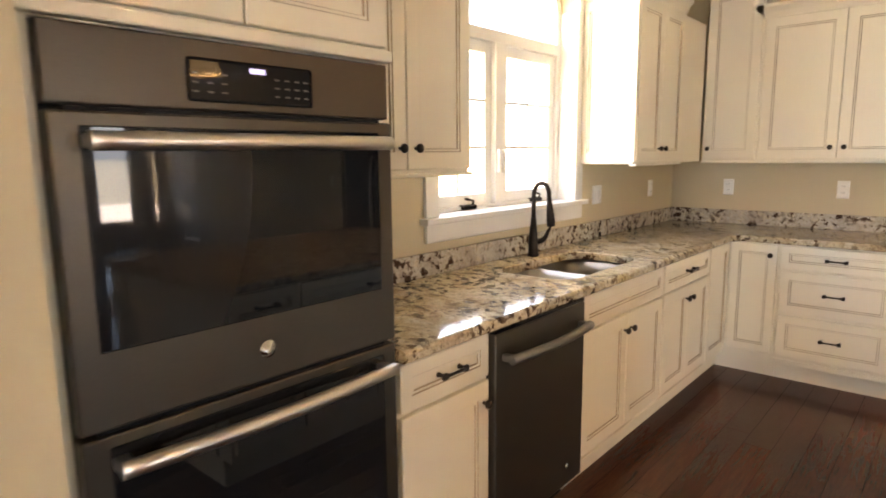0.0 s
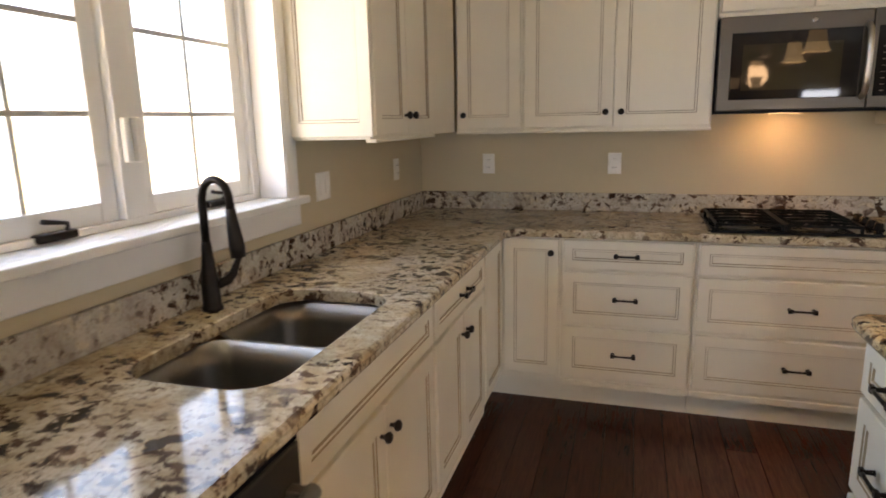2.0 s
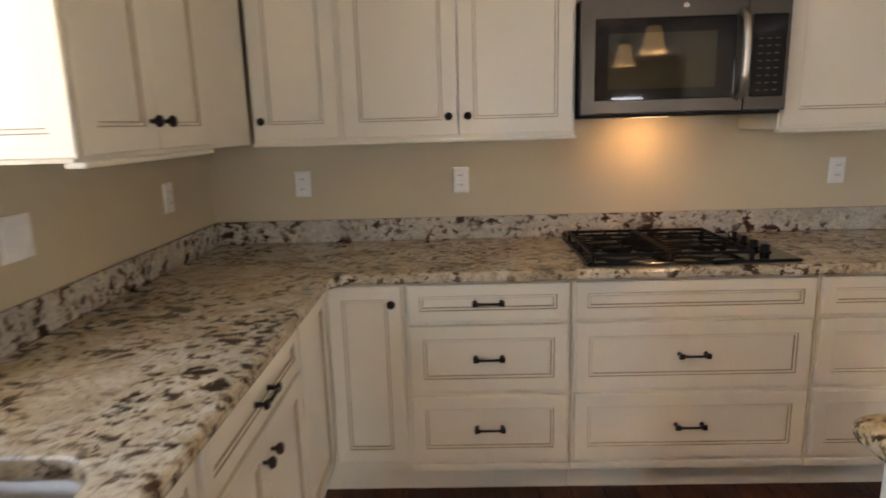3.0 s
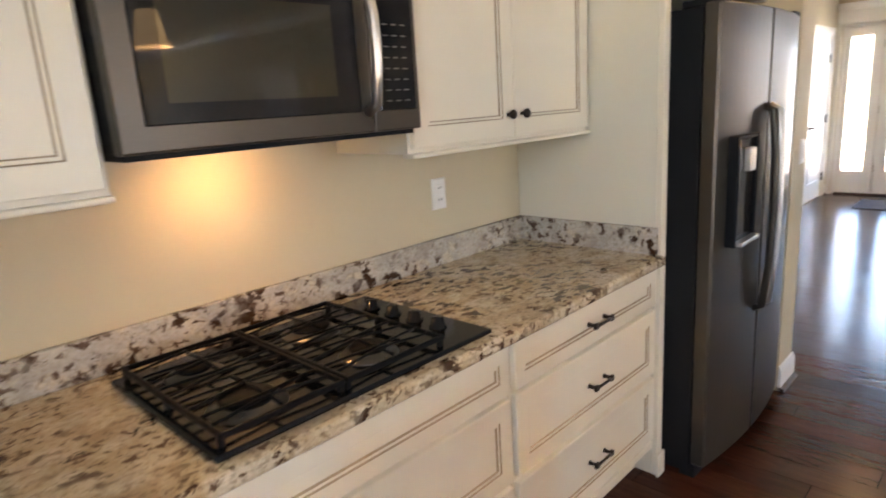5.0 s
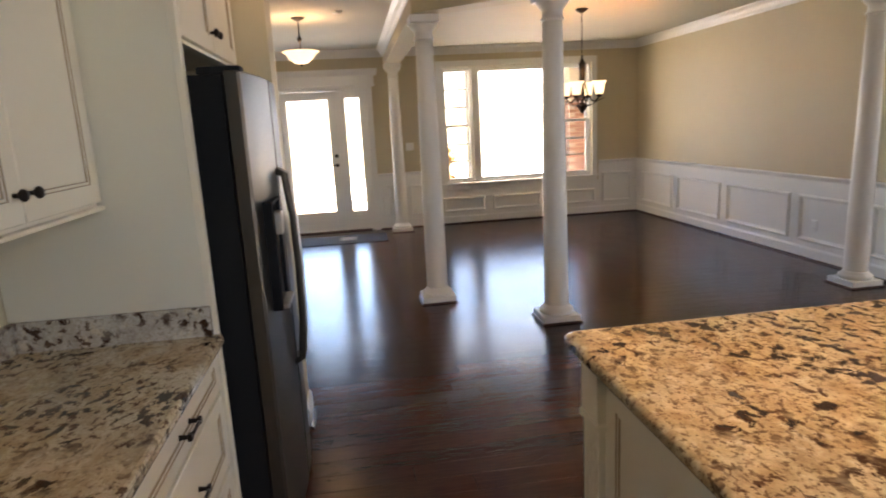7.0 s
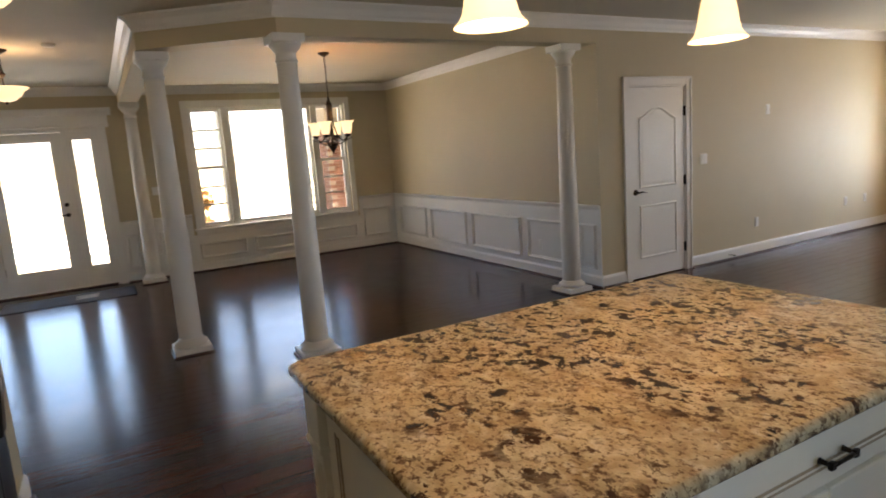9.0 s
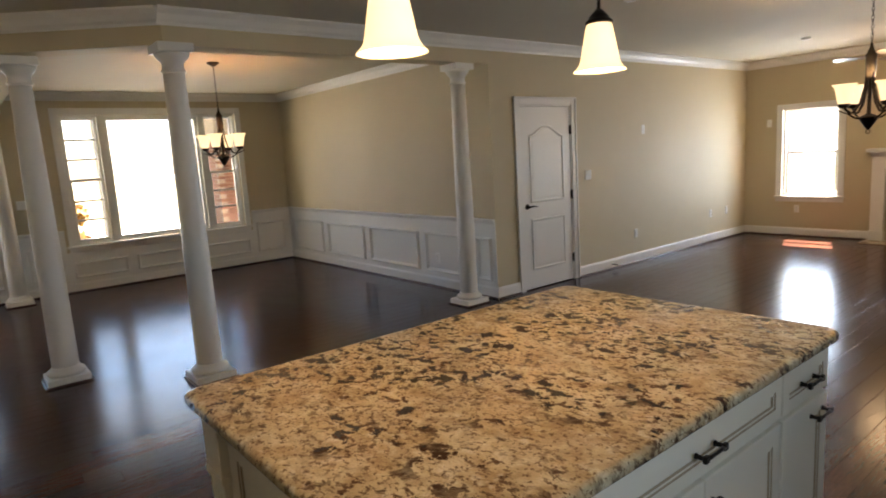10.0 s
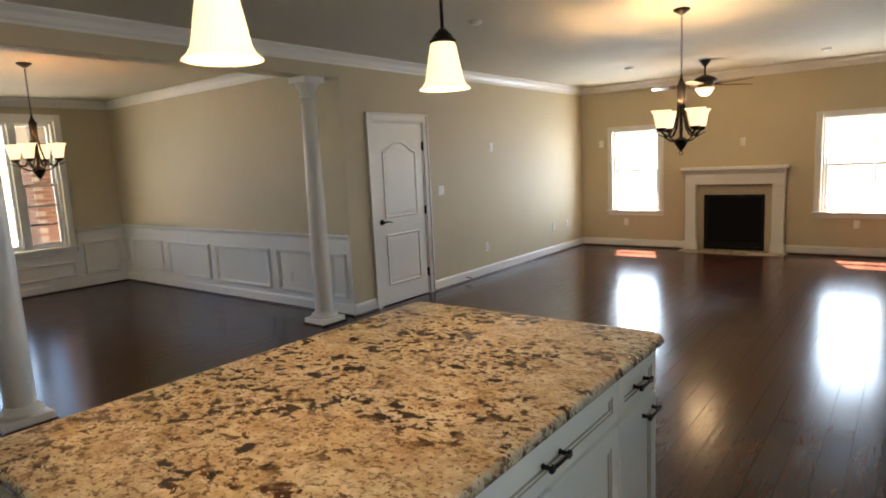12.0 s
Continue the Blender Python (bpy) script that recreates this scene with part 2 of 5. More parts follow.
def sweep(bm, profile, a, b, out, mi=0):
    """A moulding from a to b: profile of (outwards, up) pairs, out the horizontal way out of the wall."""
    a, b, out = Vector(a), Vector(b), Vector(out).normalized()
    r0 = [bm.verts.new(a + out * u + Vector((0, 0, v))) for u, v in profile]
    r1 = [bm.verts.new(b + out * u + Vector((0, 0, v))) for u, v in profile]
    n = len(profile)
    for i in range(n):
        bm.faces.new((r0[i], r0[(i + 1) % n], r1[(i + 1) % n], r1[i])).material_index = mi
    bm.faces.new(r0[::-1]), bm.faces.new(r1)
    return bm


def part(name, bm, material, parent=None, label="", at=None, tidy=True):
    """Links a bmesh as one mesh object, under a thing or part when one is given."""
    if tidy:
        bmesh.ops.recalc_face_normals(bm, faces=bm.faces)
    me = bpy.data.meshes.new(name)
    bm.to_mesh(me)
    bm.free()
    for mt in material if isinstance(material, (list, tuple)) else [material]:
        me.materials.append(mt)
    ob = new(name, me)
    if parent:
        ob.parent = parent
    if at is not None:
        ob.matrix_basis = at
    if label:
        ob["label"] = label
    return ob


def thing(name, m, label, category, group=""):
    ob = new(name)
    ob.empty_display_size = 0.05
    ob.matrix_basis = m
    return tagged(ob, label, category, group)


def structure(name, bm, material, label, category):
    return tagged(part(name, bm, material), label, category, kind="structure")


def nested(bm, w, h, steps, thick, m=None):
    """A panelled front, its lower left front corner at the origin, facing -y: steps of (inset, depth, material index)."""
    def ring(i, d):
        ps = [(i, d, i), (w - i, d, i), (w - i, d, h - i), (i, d, h - i)]
        return [bm.verts.new(m @ Vector(p) if m else Vector(p)) for p in ps]
    rings = [ring(i, d) for i, d, _ in steps]
    for (a, b, s) in zip(rings, rings[1:], steps[1:]):
        for k in range(4):
            bm.faces.new((a[k], a[(k + 1) % 4], b[(k + 1) % 4], b[k])).material_index = s[2]
    bm.faces.new(rings[-1])
    back = ring(0.0, thick)
    for k in range(4):
        bm.faces.new((rings[0][(k + 1) % 4], rings[0][k], back[k], back[(k + 1) % 4]))
    bm.faces.new(back[::-1])
    return bm


def front_steps(rail):
    return [(0.0, 0.003, 0), (0.003, 0.0, 0), (rail, 0.0, 0), (rail + 0.003, 0.004, 1), (rail + 0.010, 0.0035, 0), (rail + 0.013, 0.009, 1), (rail + 0.017, 0.009, 0)]


def knob_mesh():
    bm = bmesh.new()
    lathe(bm, [(0.006, 0.0), (0.006, 0.010), (0.010, 0.014), (0.0155, 0.019), (0.0155, 0.026), (0.011, 0.031), (0.0, 0.032)], 12, pose(0, 0, 0, 90))
    me = bpy.data.meshes.new("knob")
    bmesh.ops.recalc_face_normals(bm, faces=bm.faces)
    bm.to_mesh(me)
    bm.free()
    me.materials.append(BRONZE)
    return me


def pull_mesh():
    bm = bmesh.new()
    for s in (-1, 1):
        lathe(bm, [(0.009, 0.0), (0.007, 0.004), (0.006, 0.020), (0.009, 0.030), (0.0, 0.031)], 10, pose(s * 0.048, 0, 0, 90))
        box(bm, s * 0.048 - 0.010, s * 0.048 + 0.010, -0.034, -0.022, -0.010, 0.010, 0.003)
    tube(bm, [(-0.048, -0.028, 0), (-0.02, -0.030, 0), (0.02, -0.030, 0), (0.048, -0.028, 0)], [0.0065, 0.005, 0.005, 0.0065], 8)
    me = bpy.data.meshes.new("pull")
    bmesh.ops.recalc_face_normals(bm, faces=bm.faces)
    bm.to_mesh(me)
    bm.free()
    me.materials.append(BRONZE)
    return me


KNOB, PULL = knob_mesh(), pull_mesh()


def front(parent, name, x0, x1, z0, z1, rail=0.055, knob=None, pull=None, plane=-0.020):
    """A door or drawer front on a cabinet, with its knob or pull at (x, z)."""
    bm = nested(bmesh.new(), x1 - x0, z1 - z0, front_steps(rail), 0.020)
    ob = part(name, bm, [CAB, GLAZE], parent, at=pose(x0, plane, z0))
    if knob or pull:
        hx, hz = knob or pull
        k = new("knob" if knob else "pull", KNOB if knob else PULL)
        k.parent = ob
        k.matrix_basis = pose(hx - x0, 0, hz - z0)
        k["label"] = "dark bronze knob" if knob else "dark bronze bar pull"
    return ob


def carcass(parent, w, d, z0, z1, toe=0.0, name="body"):
    ob = part(name, box(bmesh.new(), 0, w, 0, d, z0 + toe, z1, 0.0015), CAB, parent)
    if toe:
        toe_parts(parent, w, d)
    return ob


def toe_parts(parent, w, d):
    part("toe_kick", fresh((0.0, w, 0.065, d, 0.0, TOE - 0.002)), CAB, parent)
    part("base_moulding", box(bmesh.new(), 0.0, w, -0.012, -0.0005, TOE - 0.006, TOE + 0.024, 0.003), CAB, parent)


DEPTH = 0.61
TOE = 0.125


def base_drawers(m, w, label, pulls=((0.5,), (0.5,), (0.5,))):
    c = thing("base_cabinet", m, label, "cabinet", "kitchen base cabinets")
    carcass(c, w, DEPTH - 0.002, 0, 0.872, TOE)
    g = 0.012
    for (z0, z1), ps in zip(((0.722, 0.862), (0.450, 0.706), (0.168, 0.430)), pulls):
        ob = front(c, "drawer_front", g, w - g, z0, z1, 0.042 if z1 > 0.8 else 0.05)
        for p in ps:
            k = new("pull", PULL)
            k.parent = ob
            k.matrix_basis = pose(w * p - g, 0, (z1 - z0) * 0.52)
            k["label"] = "dark bronze bar pull"
    return c


def base_doors(m, w, label, doors=2, pull=True, hinge="both", drawer=True, sink=False):
    c = thing("base_cabinet", m, label, "cabinet", "kitchen base cabinets")
    if sink:
        bm = fresh((0, w, 0.02, DEPTH - 0.002, TOE, 0.64), (0, w, 0.0, 0.019, TOE, 0.872), (0, 0.018, 0.02, DEPTH - 0.002, 0.641, 0.872), (w - 0.018, w, 0.02, DEPTH - 0.002, 0.641, 0.872))
        part("body", bm, CAB, c)
        toe_parts(c, w, DEPTH - 0.002)
    else:
        carcass(c, w, DEPTH - 0.002, 0, 0.872, TOE)
    g, top = 0.012, 0.862
    if drawer:
        front(c, "drawer_front", g, w - g, 0.722, 0.862, 0.042, pull=(w / 2, 0.795) if pull else None)
        top = 0.706
    n = doors
    step = (w - 2 * g) / n
    for i in range(n):
        a, b = g + i * step + (0.003 if i else 0), g + (i + 1) * step - (0.003 if i < n - 1 else 0)
        kx = (b - 0.03 if i == 0 else a + 0.03) if n == 2 else (b - 0.03 if hinge == "left" else a + 0.03)
        front(c, "door", a, b, 0.168, top, 0.055, knob=(kx, top - 0.07))
    return c


def upper(m, w, z0, z1, label, doors=2, depth=0.33, crown=True, knob_side="right", side_panel=False, z_knob=0.085):
    c = thing("wall_cabinet", m, label, "cabinet", "kitchen wall cabinets")
    carcass(c, w, depth - 0.002, z0, z1)
    g = 0.010
    step = (w - 2 * g) / doors
    for i in range(doors):
        a, b = g + i * step + (0.002 if i else 0), g + (i + 1) * step - (0.002 if i < doors - 1 else 0)
        right = (i == 0) if doors == 2 else knob_side == "right"
        kx = b - 0.035 if right else a + 0.035
        front(c, "door", a, b, z0 + 0.014, z1 - 0.03, 0.058, knob=(kx, z0 + z_knob))
    bm = bmesh.new()
    box(bm, -0.001, w + 0.001, -0.024, 0.02, z0 - 0.012, z0 + 0.001, 0.004)
    part("light_rail", bm, [CAB], c)
    if crown:
        bm = bmesh.new()
        prof = [(0, 0), (0.010, 0), (0.014, 0.012), (0.030, 0.035), (0.050, 0.055), (0.056, 0.062), (0.056, 0.08), (0, 0.08)]
        sweep(bm, prof, (-0.002, 0, z1 - 0.028), (w + 0.002, 0, z1 - 0.028), (0, -1, 0))
        sweep(bm, prof, (-0.001, -0.02, z1 - 0.028), (-0.001, depth - 0.01, z1 - 0.028), (-1, 0, 0))
        sweep(bm, prof, (w + 0.001, -0.02, z1 - 0.028), (w + 0.001, depth - 0.01, z1 - 0.028), (1, 0, 0))
        part("crown_moulding", bm, [CAB], c)
    if side_panel:
        bm = nested(bmesh.new(), depth + 0.012, z1 - z0 - 0.04, front_steps(0.05), 0.012)
        part("end_panel", bm, [CAB, GLAZE], c, at=pose(-0.012, depth - 0.004, z0 + 0.01, 0, 0, -90))
    return c


# ---- structure ----
H = 2.70
FX = 10.70          # front wall
FY = -11.364        # fireplace wall
LX = 5.714          # long wall and beam face
WY = -5.72          # wainscot wall


def wall_bm(along, c0, c1, u0, u1, z0, z1, holes=()):
    """A wall along x or y, between c0 and c1 across it, with rectangular holes (ua, ub, za, zb)."""
    bm = bmesh.new()
    us = sorted({u0, u1, *[h[0] for h in holes], *[h[1] for h in holes]})
    for a, b in zip(us, us[1:]):
        z = z0
        for h in sorted((h for h in holes if h[0] <= a and h[1] >= b), key=lambda h: h[2]):
            if h[2] > z:
                box(bm, *((a, b, c0, c1) if along == "x" else (c0, c1, a, b)), z, h[2])
            z = h[3]
        if z < z1:
            box(bm, *((a, b, c0, c1) if along == "x" else (c0, c1, a, b)), z, z1)
    return bm


# sink wall with its arch-topped window opening
SY0, SY1, SZ0, SZ1, RISE = -2.785, -1.555, 1.165, 2.22, 0.30
bm = wall_bm("y", -0.18, 0.0, -4.47, 0.15, 0, H, [(SY0, SY1, 1.148, H)])
mid, half = (SY0 + SY1) / 2, (SY1 - SY0) / 2


def arch_z(y, rise=RISE, h=half):
    return SZ1 + rise * math.sqrt(max(0.0, 1 - ((y - mid) / h) ** 2))


N = 20
for i in range(N):
    ya, yb = (mid - half * math.cos(math.pi * j / N) for j in (i, i + 1))
    za, zb = arch_z(ya), arch_z(yb)
    vs = [bm.verts.new(p) for p in ((0, ya, za), (0, yb, zb), (0, yb, H), (0, ya, H), (-0.18, ya, za), (-0.18, yb, zb), (-0.18, yb, H), (-0.18, ya, H))]
    for q in ((0, 1, 2, 3), (7, 6, 5, 4), (0, 4, 5, 1), (3, 2, 6, 7)):
        bm.faces.new([vs[k] for k in q])
structure("wall_west", bm, WALL, "beige painted kitchen wall with arched window opening", "wall")
structure("wall_west_living", wall_bm("y", -0.18, 0.0, FY, -4.62, 0, H), WALL, "plain beige painted living room wall", "wall")
structure("wall_oven_return", fresh((-0.18, 0.66, -4.62, -4.47, 0, H)), WALL, "beige wall return beside the oven cabinet", "wall")
structure("wall_north", fresh((0.0, 4.32, 0.0, 0.15, 0, H)), WALL, "beige painted wall behind the cooktop counter", "wall")
structure("wall_fridge_return", fresh((4.32, 4.54, -0.79, 0.57, 0, H)), WALL, "beige wall stub beside the refrigerator", "wall")
structure("wall_foyer", wall_bm("x", 0.42, 0.57, 4.54, FX, 0, H, [(9.62, 10.48, 0, 2.05)]), WALL, "beige foyer side wall with a white door", "wall")
structure("wall_front", wall_bm("y", FX, FX + 0.2, -5.92, 0.57, 0, H, [(-1.40, 0.36, 0, 2.17), (-4.95, -2.56, 0.62, 2.40)]), WALL, "beige front wall with entry door and wide window", "wall")
structure("wall_dining", fresh((LX + 0.21, FX, WY - 0.2, WY, 0, H)), WALL, "beige dining wall above white wainscot", "wall")
structure("wall_long", wall_bm("y", LX, LX + 0.21, FY, WY, 0, H, [(-7.00, -6.14, 0, 2.05)]), WALL, "long beige living room wall with a white door", "wall")
structure("wall_fireplace", wall_bm("x", FY - 0.2, FY, -0.18, LX + 0.21, 0, H,
          [(4.38, 5.15, 0.60, 1.93), (1.32, 2.12, 0.60, 1.93), (2.83, 3.65, 0.10, 0.86)]), WALL, "beige end wall with fireplace and two windows", "wall")
structure("closet_wall", fresh((LX + 0.21, 7.2, -7.3, -7.2, 0, H), (7.2, 7.3, -7.3, WY - 0.2, 0, H), (LX + 0.21, 7.2, -6.05, -5.95, 0, H)), WALL, "plain wall closing the space behind a door", "wall")
structure("ceiling", fresh((-0.18, FX + 0.2, FY - 0.2, 0.57, H, H + 0.1)), CEIL, "smooth off-white painted ceiling", "ceiling")
structure("floor_base", fresh((-0.18, FX + 0.2, FY - 0.2, 0.57, -0.12, -0.012)), SHOE, "dark base under the wooden floor", "floor")

# beam round the dining room
bm = bmesh.new()
BZ = 2.455
ring_out = [(LX, WY), (LX, -2.60), (6.41, -1.70), (FX, -1.70)]
ring_in = [(LX + 0.22, WY), (LX + 0.22, -2.70), (6.50, -1.92), (FX, -1.92)]
for (a, b, c, d) in zip(ring_out, ring_out[1:], ring_in, ring_in[1:]):
    vs = [bm.verts.new((*p, z)) for z in (BZ, H) for p in (a, b, d, c)]
    for q in ((0, 1, 2, 3), (4, 7, 6, 5), (0, 4, 5, 1), (2, 6, 7, 3)):
        bm.faces.new([vs[k] for k in q])
structure("beam", bm, WALL, "beige painted beam carried by white columns", "beam")

# crown mouldings, baseboards, rails
CROWN = [(0, 0), (0.0, -0.115), (0.012, -0.115), (0.016, -0.098), (0.034, -0.080), (0.052, -0.045), (0.080, -0.022), (0.088, -0.016), (0.088, 0.0)]
BASE = [(0, 0), (0.015, 0), (0.015, 0.105), (0.011, 0.118), (0.006, 0.130), (0, 0.130)]
SHOEP = [(0.0, 0), (0.034, 0), (0.031, 0.012), (0.015, 0.020), (0.0, 0.020)]
CHAIR = [(0, 0), (0.008, 0), (0.014, 0.014), (0.022, 0.026), (0.034, 0.036), (0.034, 0.046), (0.026, 0.052), (0, 0.052)]


def run(name, profile, z, lines, material, label, category):
    bm = bmesh.new()
    for a, b, out in lines:
        sweep(bm, profile, (*a, z), (*b, z), (*out, 0))
    return structure(name, bm, material, label, category)


d45 = (-0.788, 0.616)
run("crown_trim", CROWN, H - 0.001, [((LX, FY), (LX, -2.60 + 0.03), (-1, 0)), ((LX, -2.60), (6.41, -1.70), d45), ((6.38, -1.70), (FX, -1.70), (0, 1)),
    ((0, FY), (LX, FY), (0, 1)), ((0, FY), (0, -4.62), (1, 0)), ((0.0, -4.62), (0.66, -4.62), (0, -1)), ((0.66, -4.62), (0.66, -4.47), (1, 0)),
    ((FX, WY), (FX, -1.92), (-1, 0)), ((LX + 0.22, WY), (FX, WY), (0, 1)), ((LX + 0.22, WY), (LX + 0.22, -2.70), (1, 0)), ((LX + 0.22, -2.70), (6.50, -1.92), (0.77, -0.64)),
    ((6.50, -1.92), (FX, -1.92), (0, -1)), ((FX, -1.70), (FX, 0.42), (-1, 0)), ((4.54, 0.42), (FX, 0.42), (0, -1)), ((4.54, -0.79), (4.54, 0.42), (1, 0)), ((4.32, -0.79), (4.54, -0.79), (0, -1)),
    ((0.0, 0.0), (4.32, 0.0), (0, -1))], TRIM, "white crown moulding along the ceiling", "trim")
base_lines = [((LX, FY), (LX, -7.09), (-1, 0)), ((LX, -6.06), (LX, WY), (-1, 0)), ((LX - 0.015, WY), (FX, WY), (0, 1)), ((FX, WY), (FX, -1.50), (-1, 0)),
              ((0, FY), (2.55, FY), (0, 1)), ((3.93, FY), (LX, FY), (0, 1)), ((0, FY), (0, -4.62), (1, 0)), ((0.0, -4.62), (0.66, -4.62), (0, -1)),
              ((4.32, -0.79), (4.555, -0.79), (0, -1)), ((4.54, -0.79), (4.54, 0.42), (1, 0)), ((4.54, 0.42), (9.53, 0.42), (0, -1)), ((10.57, 0.42), (FX, 0.42), (0, -1))]
run("baseboard", BASE, 0.0, base_lines, TRIM, "white moulded baseboard", "baseboard")
run("shoe_trim", SHOEP, 0.0, base_lines, SHOE, "dark stained shoe moulding at the floor", "trim")
RAILZ = 0.815
run("chair_rail", CHAIR, RAILZ, [((LX + 0.0, WY + 0.006), (FX, WY + 0.006), (0, 1)), ((FX - 0.006, WY), (FX - 0.006, -5.06), (-1, 0)), ((FX - 0.006, -2.44), (FX - 0.006, -1.50), (-1, 0))], TRIM, "white chair rail moulding", "trim")
structure("wainscot_board", fresh((LX + 0.001, FX, WY, WY + 0.006, 0.0, RAILZ + 0.01), (FX - 0.006, FX, WY, -5.06, 0.0, RAILZ + 0.01), (FX - 0.006, FX, -5.06, -2.44, 0.0, 0.55), (FX - 0.006, FX, -2.44, -1.50, 0.0, RAILZ + 0.01)), TRIM, "white painted wainscot board", "wall")


def picture_frame(origin, along, out, w, z0, z1):
    """A rectangle of moulding on a wall."""
    o, al, ou = Vector(origin), Vector(along), Vector(out)
    bm = bmesh.new()
    prof = [(0.0, 0.0), (0.010, 0.0), (0.014, 0.006), (0.027, 0.012), (0.027, 0.024), (0.012, 0.030), (0.009, 0.042), (0.0, 0.044)]
    def loop(u, v):
        return [o + ou * u + al * (v if s == 0 else w - v) + Vector((0, 0, (z0 + v) if k == 0 else (z1 - v))) for s, k in ((0, 0), (1, 0), (1, 1), (0, 1))]
    rings = [[bm.verts.new(p) for p in loop(u, v)] for u, v in prof]
    for a, b in zip(rings, rings[1:]):
        for k in range(4):
            bm.faces.new((a[k], a[(k + 1) % 4], b[(k + 1) % 4], b[k]))
    return tagged(part("panel_trim", bm, TRIM), "white rectangular panel moulding on wainscot", "panel trim", "wainscot panels", "structure")


for xa, xb in ((9.53, 10.48), (8.34, 9.38), (7.08, 8.20), (6.14, 6.94), (5.78, 6.02)):
    picture_frame((xa, WY + 0.006, 0), (1, 0, 0), (0, 1, 0), xb - xa, 0.185, 0.665)
for ya, yb, za, zb in ((-5.62, -5.12, 0.185, 0.665), (-5.0, -4.2, 0.19, 0.42), (-4.08, -3.30, 0.19, 0.42), (-3.18, -2.50, 0.19, 0.42), (-2.36, -1.98, 0.185, 0.665), (-1.70, -1.54, 0.185, 0.665)):
    picture_frame((FX - 0.006, ya, 0), (0, 1, 0), (-1, 0, 0), yb - ya, za, zb)


# ---- windows ----
def pane(parent, x0, x1, z0, z1, y):
    ob = part("pane", fresh((x0, x1, y - 0.002, y + 0.002, z0, z1)), GLASS, parent)
    ob.visible_shadow = False
    return ob


def ring_bm(bm, x0, x1, z0, z1, w, y0, y1, bevel=0.003):
    for b in ((x0, x0 + w, z0, z1), (x1 - w, x1, z0, z1), (x0 + w, x1 - w, z0, z0 + w), (x0 + w, x1 - w, z1 - w, z1)):
        box(bm, b[0], b[1], y0, y1, b[2], b[3], bevel)
    return bm


def sash(parent, x0, x1, z0, z1, y, w=0.04, cols=1, rows=1, grid=0.016):
    """One glazed sash seen from -y, with its glazing bars."""
    s = part("sash", ring_bm(bmesh.new(), x0, x1, z0, z1, w, y - 0.018, y + 0.018), TRIM, parent)
    pane(s, x0 + w - 0.005, x1 - w + 0.005, z0 + w - 0.005, z1 - w + 0.005, y)
    a, b, c, d = x0 + w, x1 - w, z0 + w, z1 - w
    for i in range(1, cols):
        u = a + (b - a) * i / cols
        part("glazing_bar", fresh((u - grid / 2, u + grid / 2, y - 0.010, y - 0.004, c, d)), BACKLIT_BARS, s)
    for i in range(1, rows):
        v = c + (d - c) * i / rows
        part("glazing_bar", fresh((a, b, y - 0.017, y - 0.011, v - grid / 2, v + grid / 2)), BACKLIT_BARS, s)
    return s


def double_hung(parent, x0, x1, z0, z1, y, cols=1, rows=1):
    zm = (z0 + z1) / 2
    sash(parent, x0, x1, zm - 0.02, z1, y + 0.04, 0.035, cols, rows, 0.026)
    sash(parent, x0, x1, z0, zm + 0.02, y, 0.042, cols, rows, 0.026)


def window_thing(name, m, label):
    w = thing(name, m, label, "window")
    w["kind"] = "structure"
    return w


# living room windows: local x runs along the wall, -y faces the room
for i, (xa, xb) in enumerate(((4.38, 5.15), (1.32, 2.12))):
    w = window_thing("window_%d" % (i + 1), pose(xb, FY, 0, 0, 0, 180), "white double-hung window with white casing")
    wd = xb - xa
    bm = bmesh.new()
    box(bm, -0.085, -0.0, -0.018, 0.0, 0.62, 2.005, 0.004)
    box(bm, wd, wd + 0.085, -0.018, 0.0, 0.62, 2.005, 0.004)
    box(bm, 0.0, wd, -0.018, 0.0, 1.92, 2.005, 0.004)
    part("casing", bm, TRIM, w)
    part("window_sill", fresh((-0.10, wd + 0.10, -0.045, 0.039, 0.592, 0.62), (-0.085, wd + 0.085, -0.016, 0.0, 0.53, 0.592), bevel=0.004), TRIM, w)
    part("window_frame", ring_bm(bmesh.new(), 0.0, wd, 0.62, 1.93, 0.03, 0.04, 0.2), TRIM, w)
    double_hung(w, 0.03, wd - 0.03, 0.65, 1.90, 0.09, 1, 1)

# kitchen sink window: local x along +y of the room, -y local faces +x
w = window_thing("window_3", pose(0, SY0, 0, 0, 0, 90), "white twin casement window with arched transom over the sink")
ww = SY1 - SY0
bm = bmesh.new()
box(bm, -0.075, 0.0, -0.018, 0.0, SZ0, SZ1, 0.004)
box(bm, ww, ww + 0.075, -0.018, 0.0, SZ0, SZ1, 0.004)
for i in range(N):
    ps = []
    for j in (i, i + 1):
        a = math.pi * j / N
        for rr, zz in ((half, RISE), (half + 0.075, RISE + 0.075)):
            ps.append((half - rr * math.cos(a), SZ1 + zz * math.sin(a)))
    vs = [bm.verts.new((u, y, v)) for y in (-0.018, 0.0) for u, v in ps]
    for q in ((0, 1, 3, 2), (4, 6, 7, 5), (0, 2, 6, 4), (1, 5, 7, 3)):
        bm.faces.new([vs[k] for k in q])
part("casing", bm, TRIM, w)
part("window_sill", fresh((-0.10, ww + 0.10, -0.05, 0.0, 1.137, 1.165), (0.0, ww, 0.001, 0.178, 1.15, 1.1645), (-0.075, ww + 0.075, -0.02, 0.0, 1.055, 1.137), bevel=0.005), TRIM, w)
bm = bmesh.new()
box(bm, 0.0, 0.045, 0.10, 0.178, SZ0, SZ1, 0.003)
box(bm, ww - 0.045, ww, 0.10, 0.178, SZ0, SZ1, 0.003)
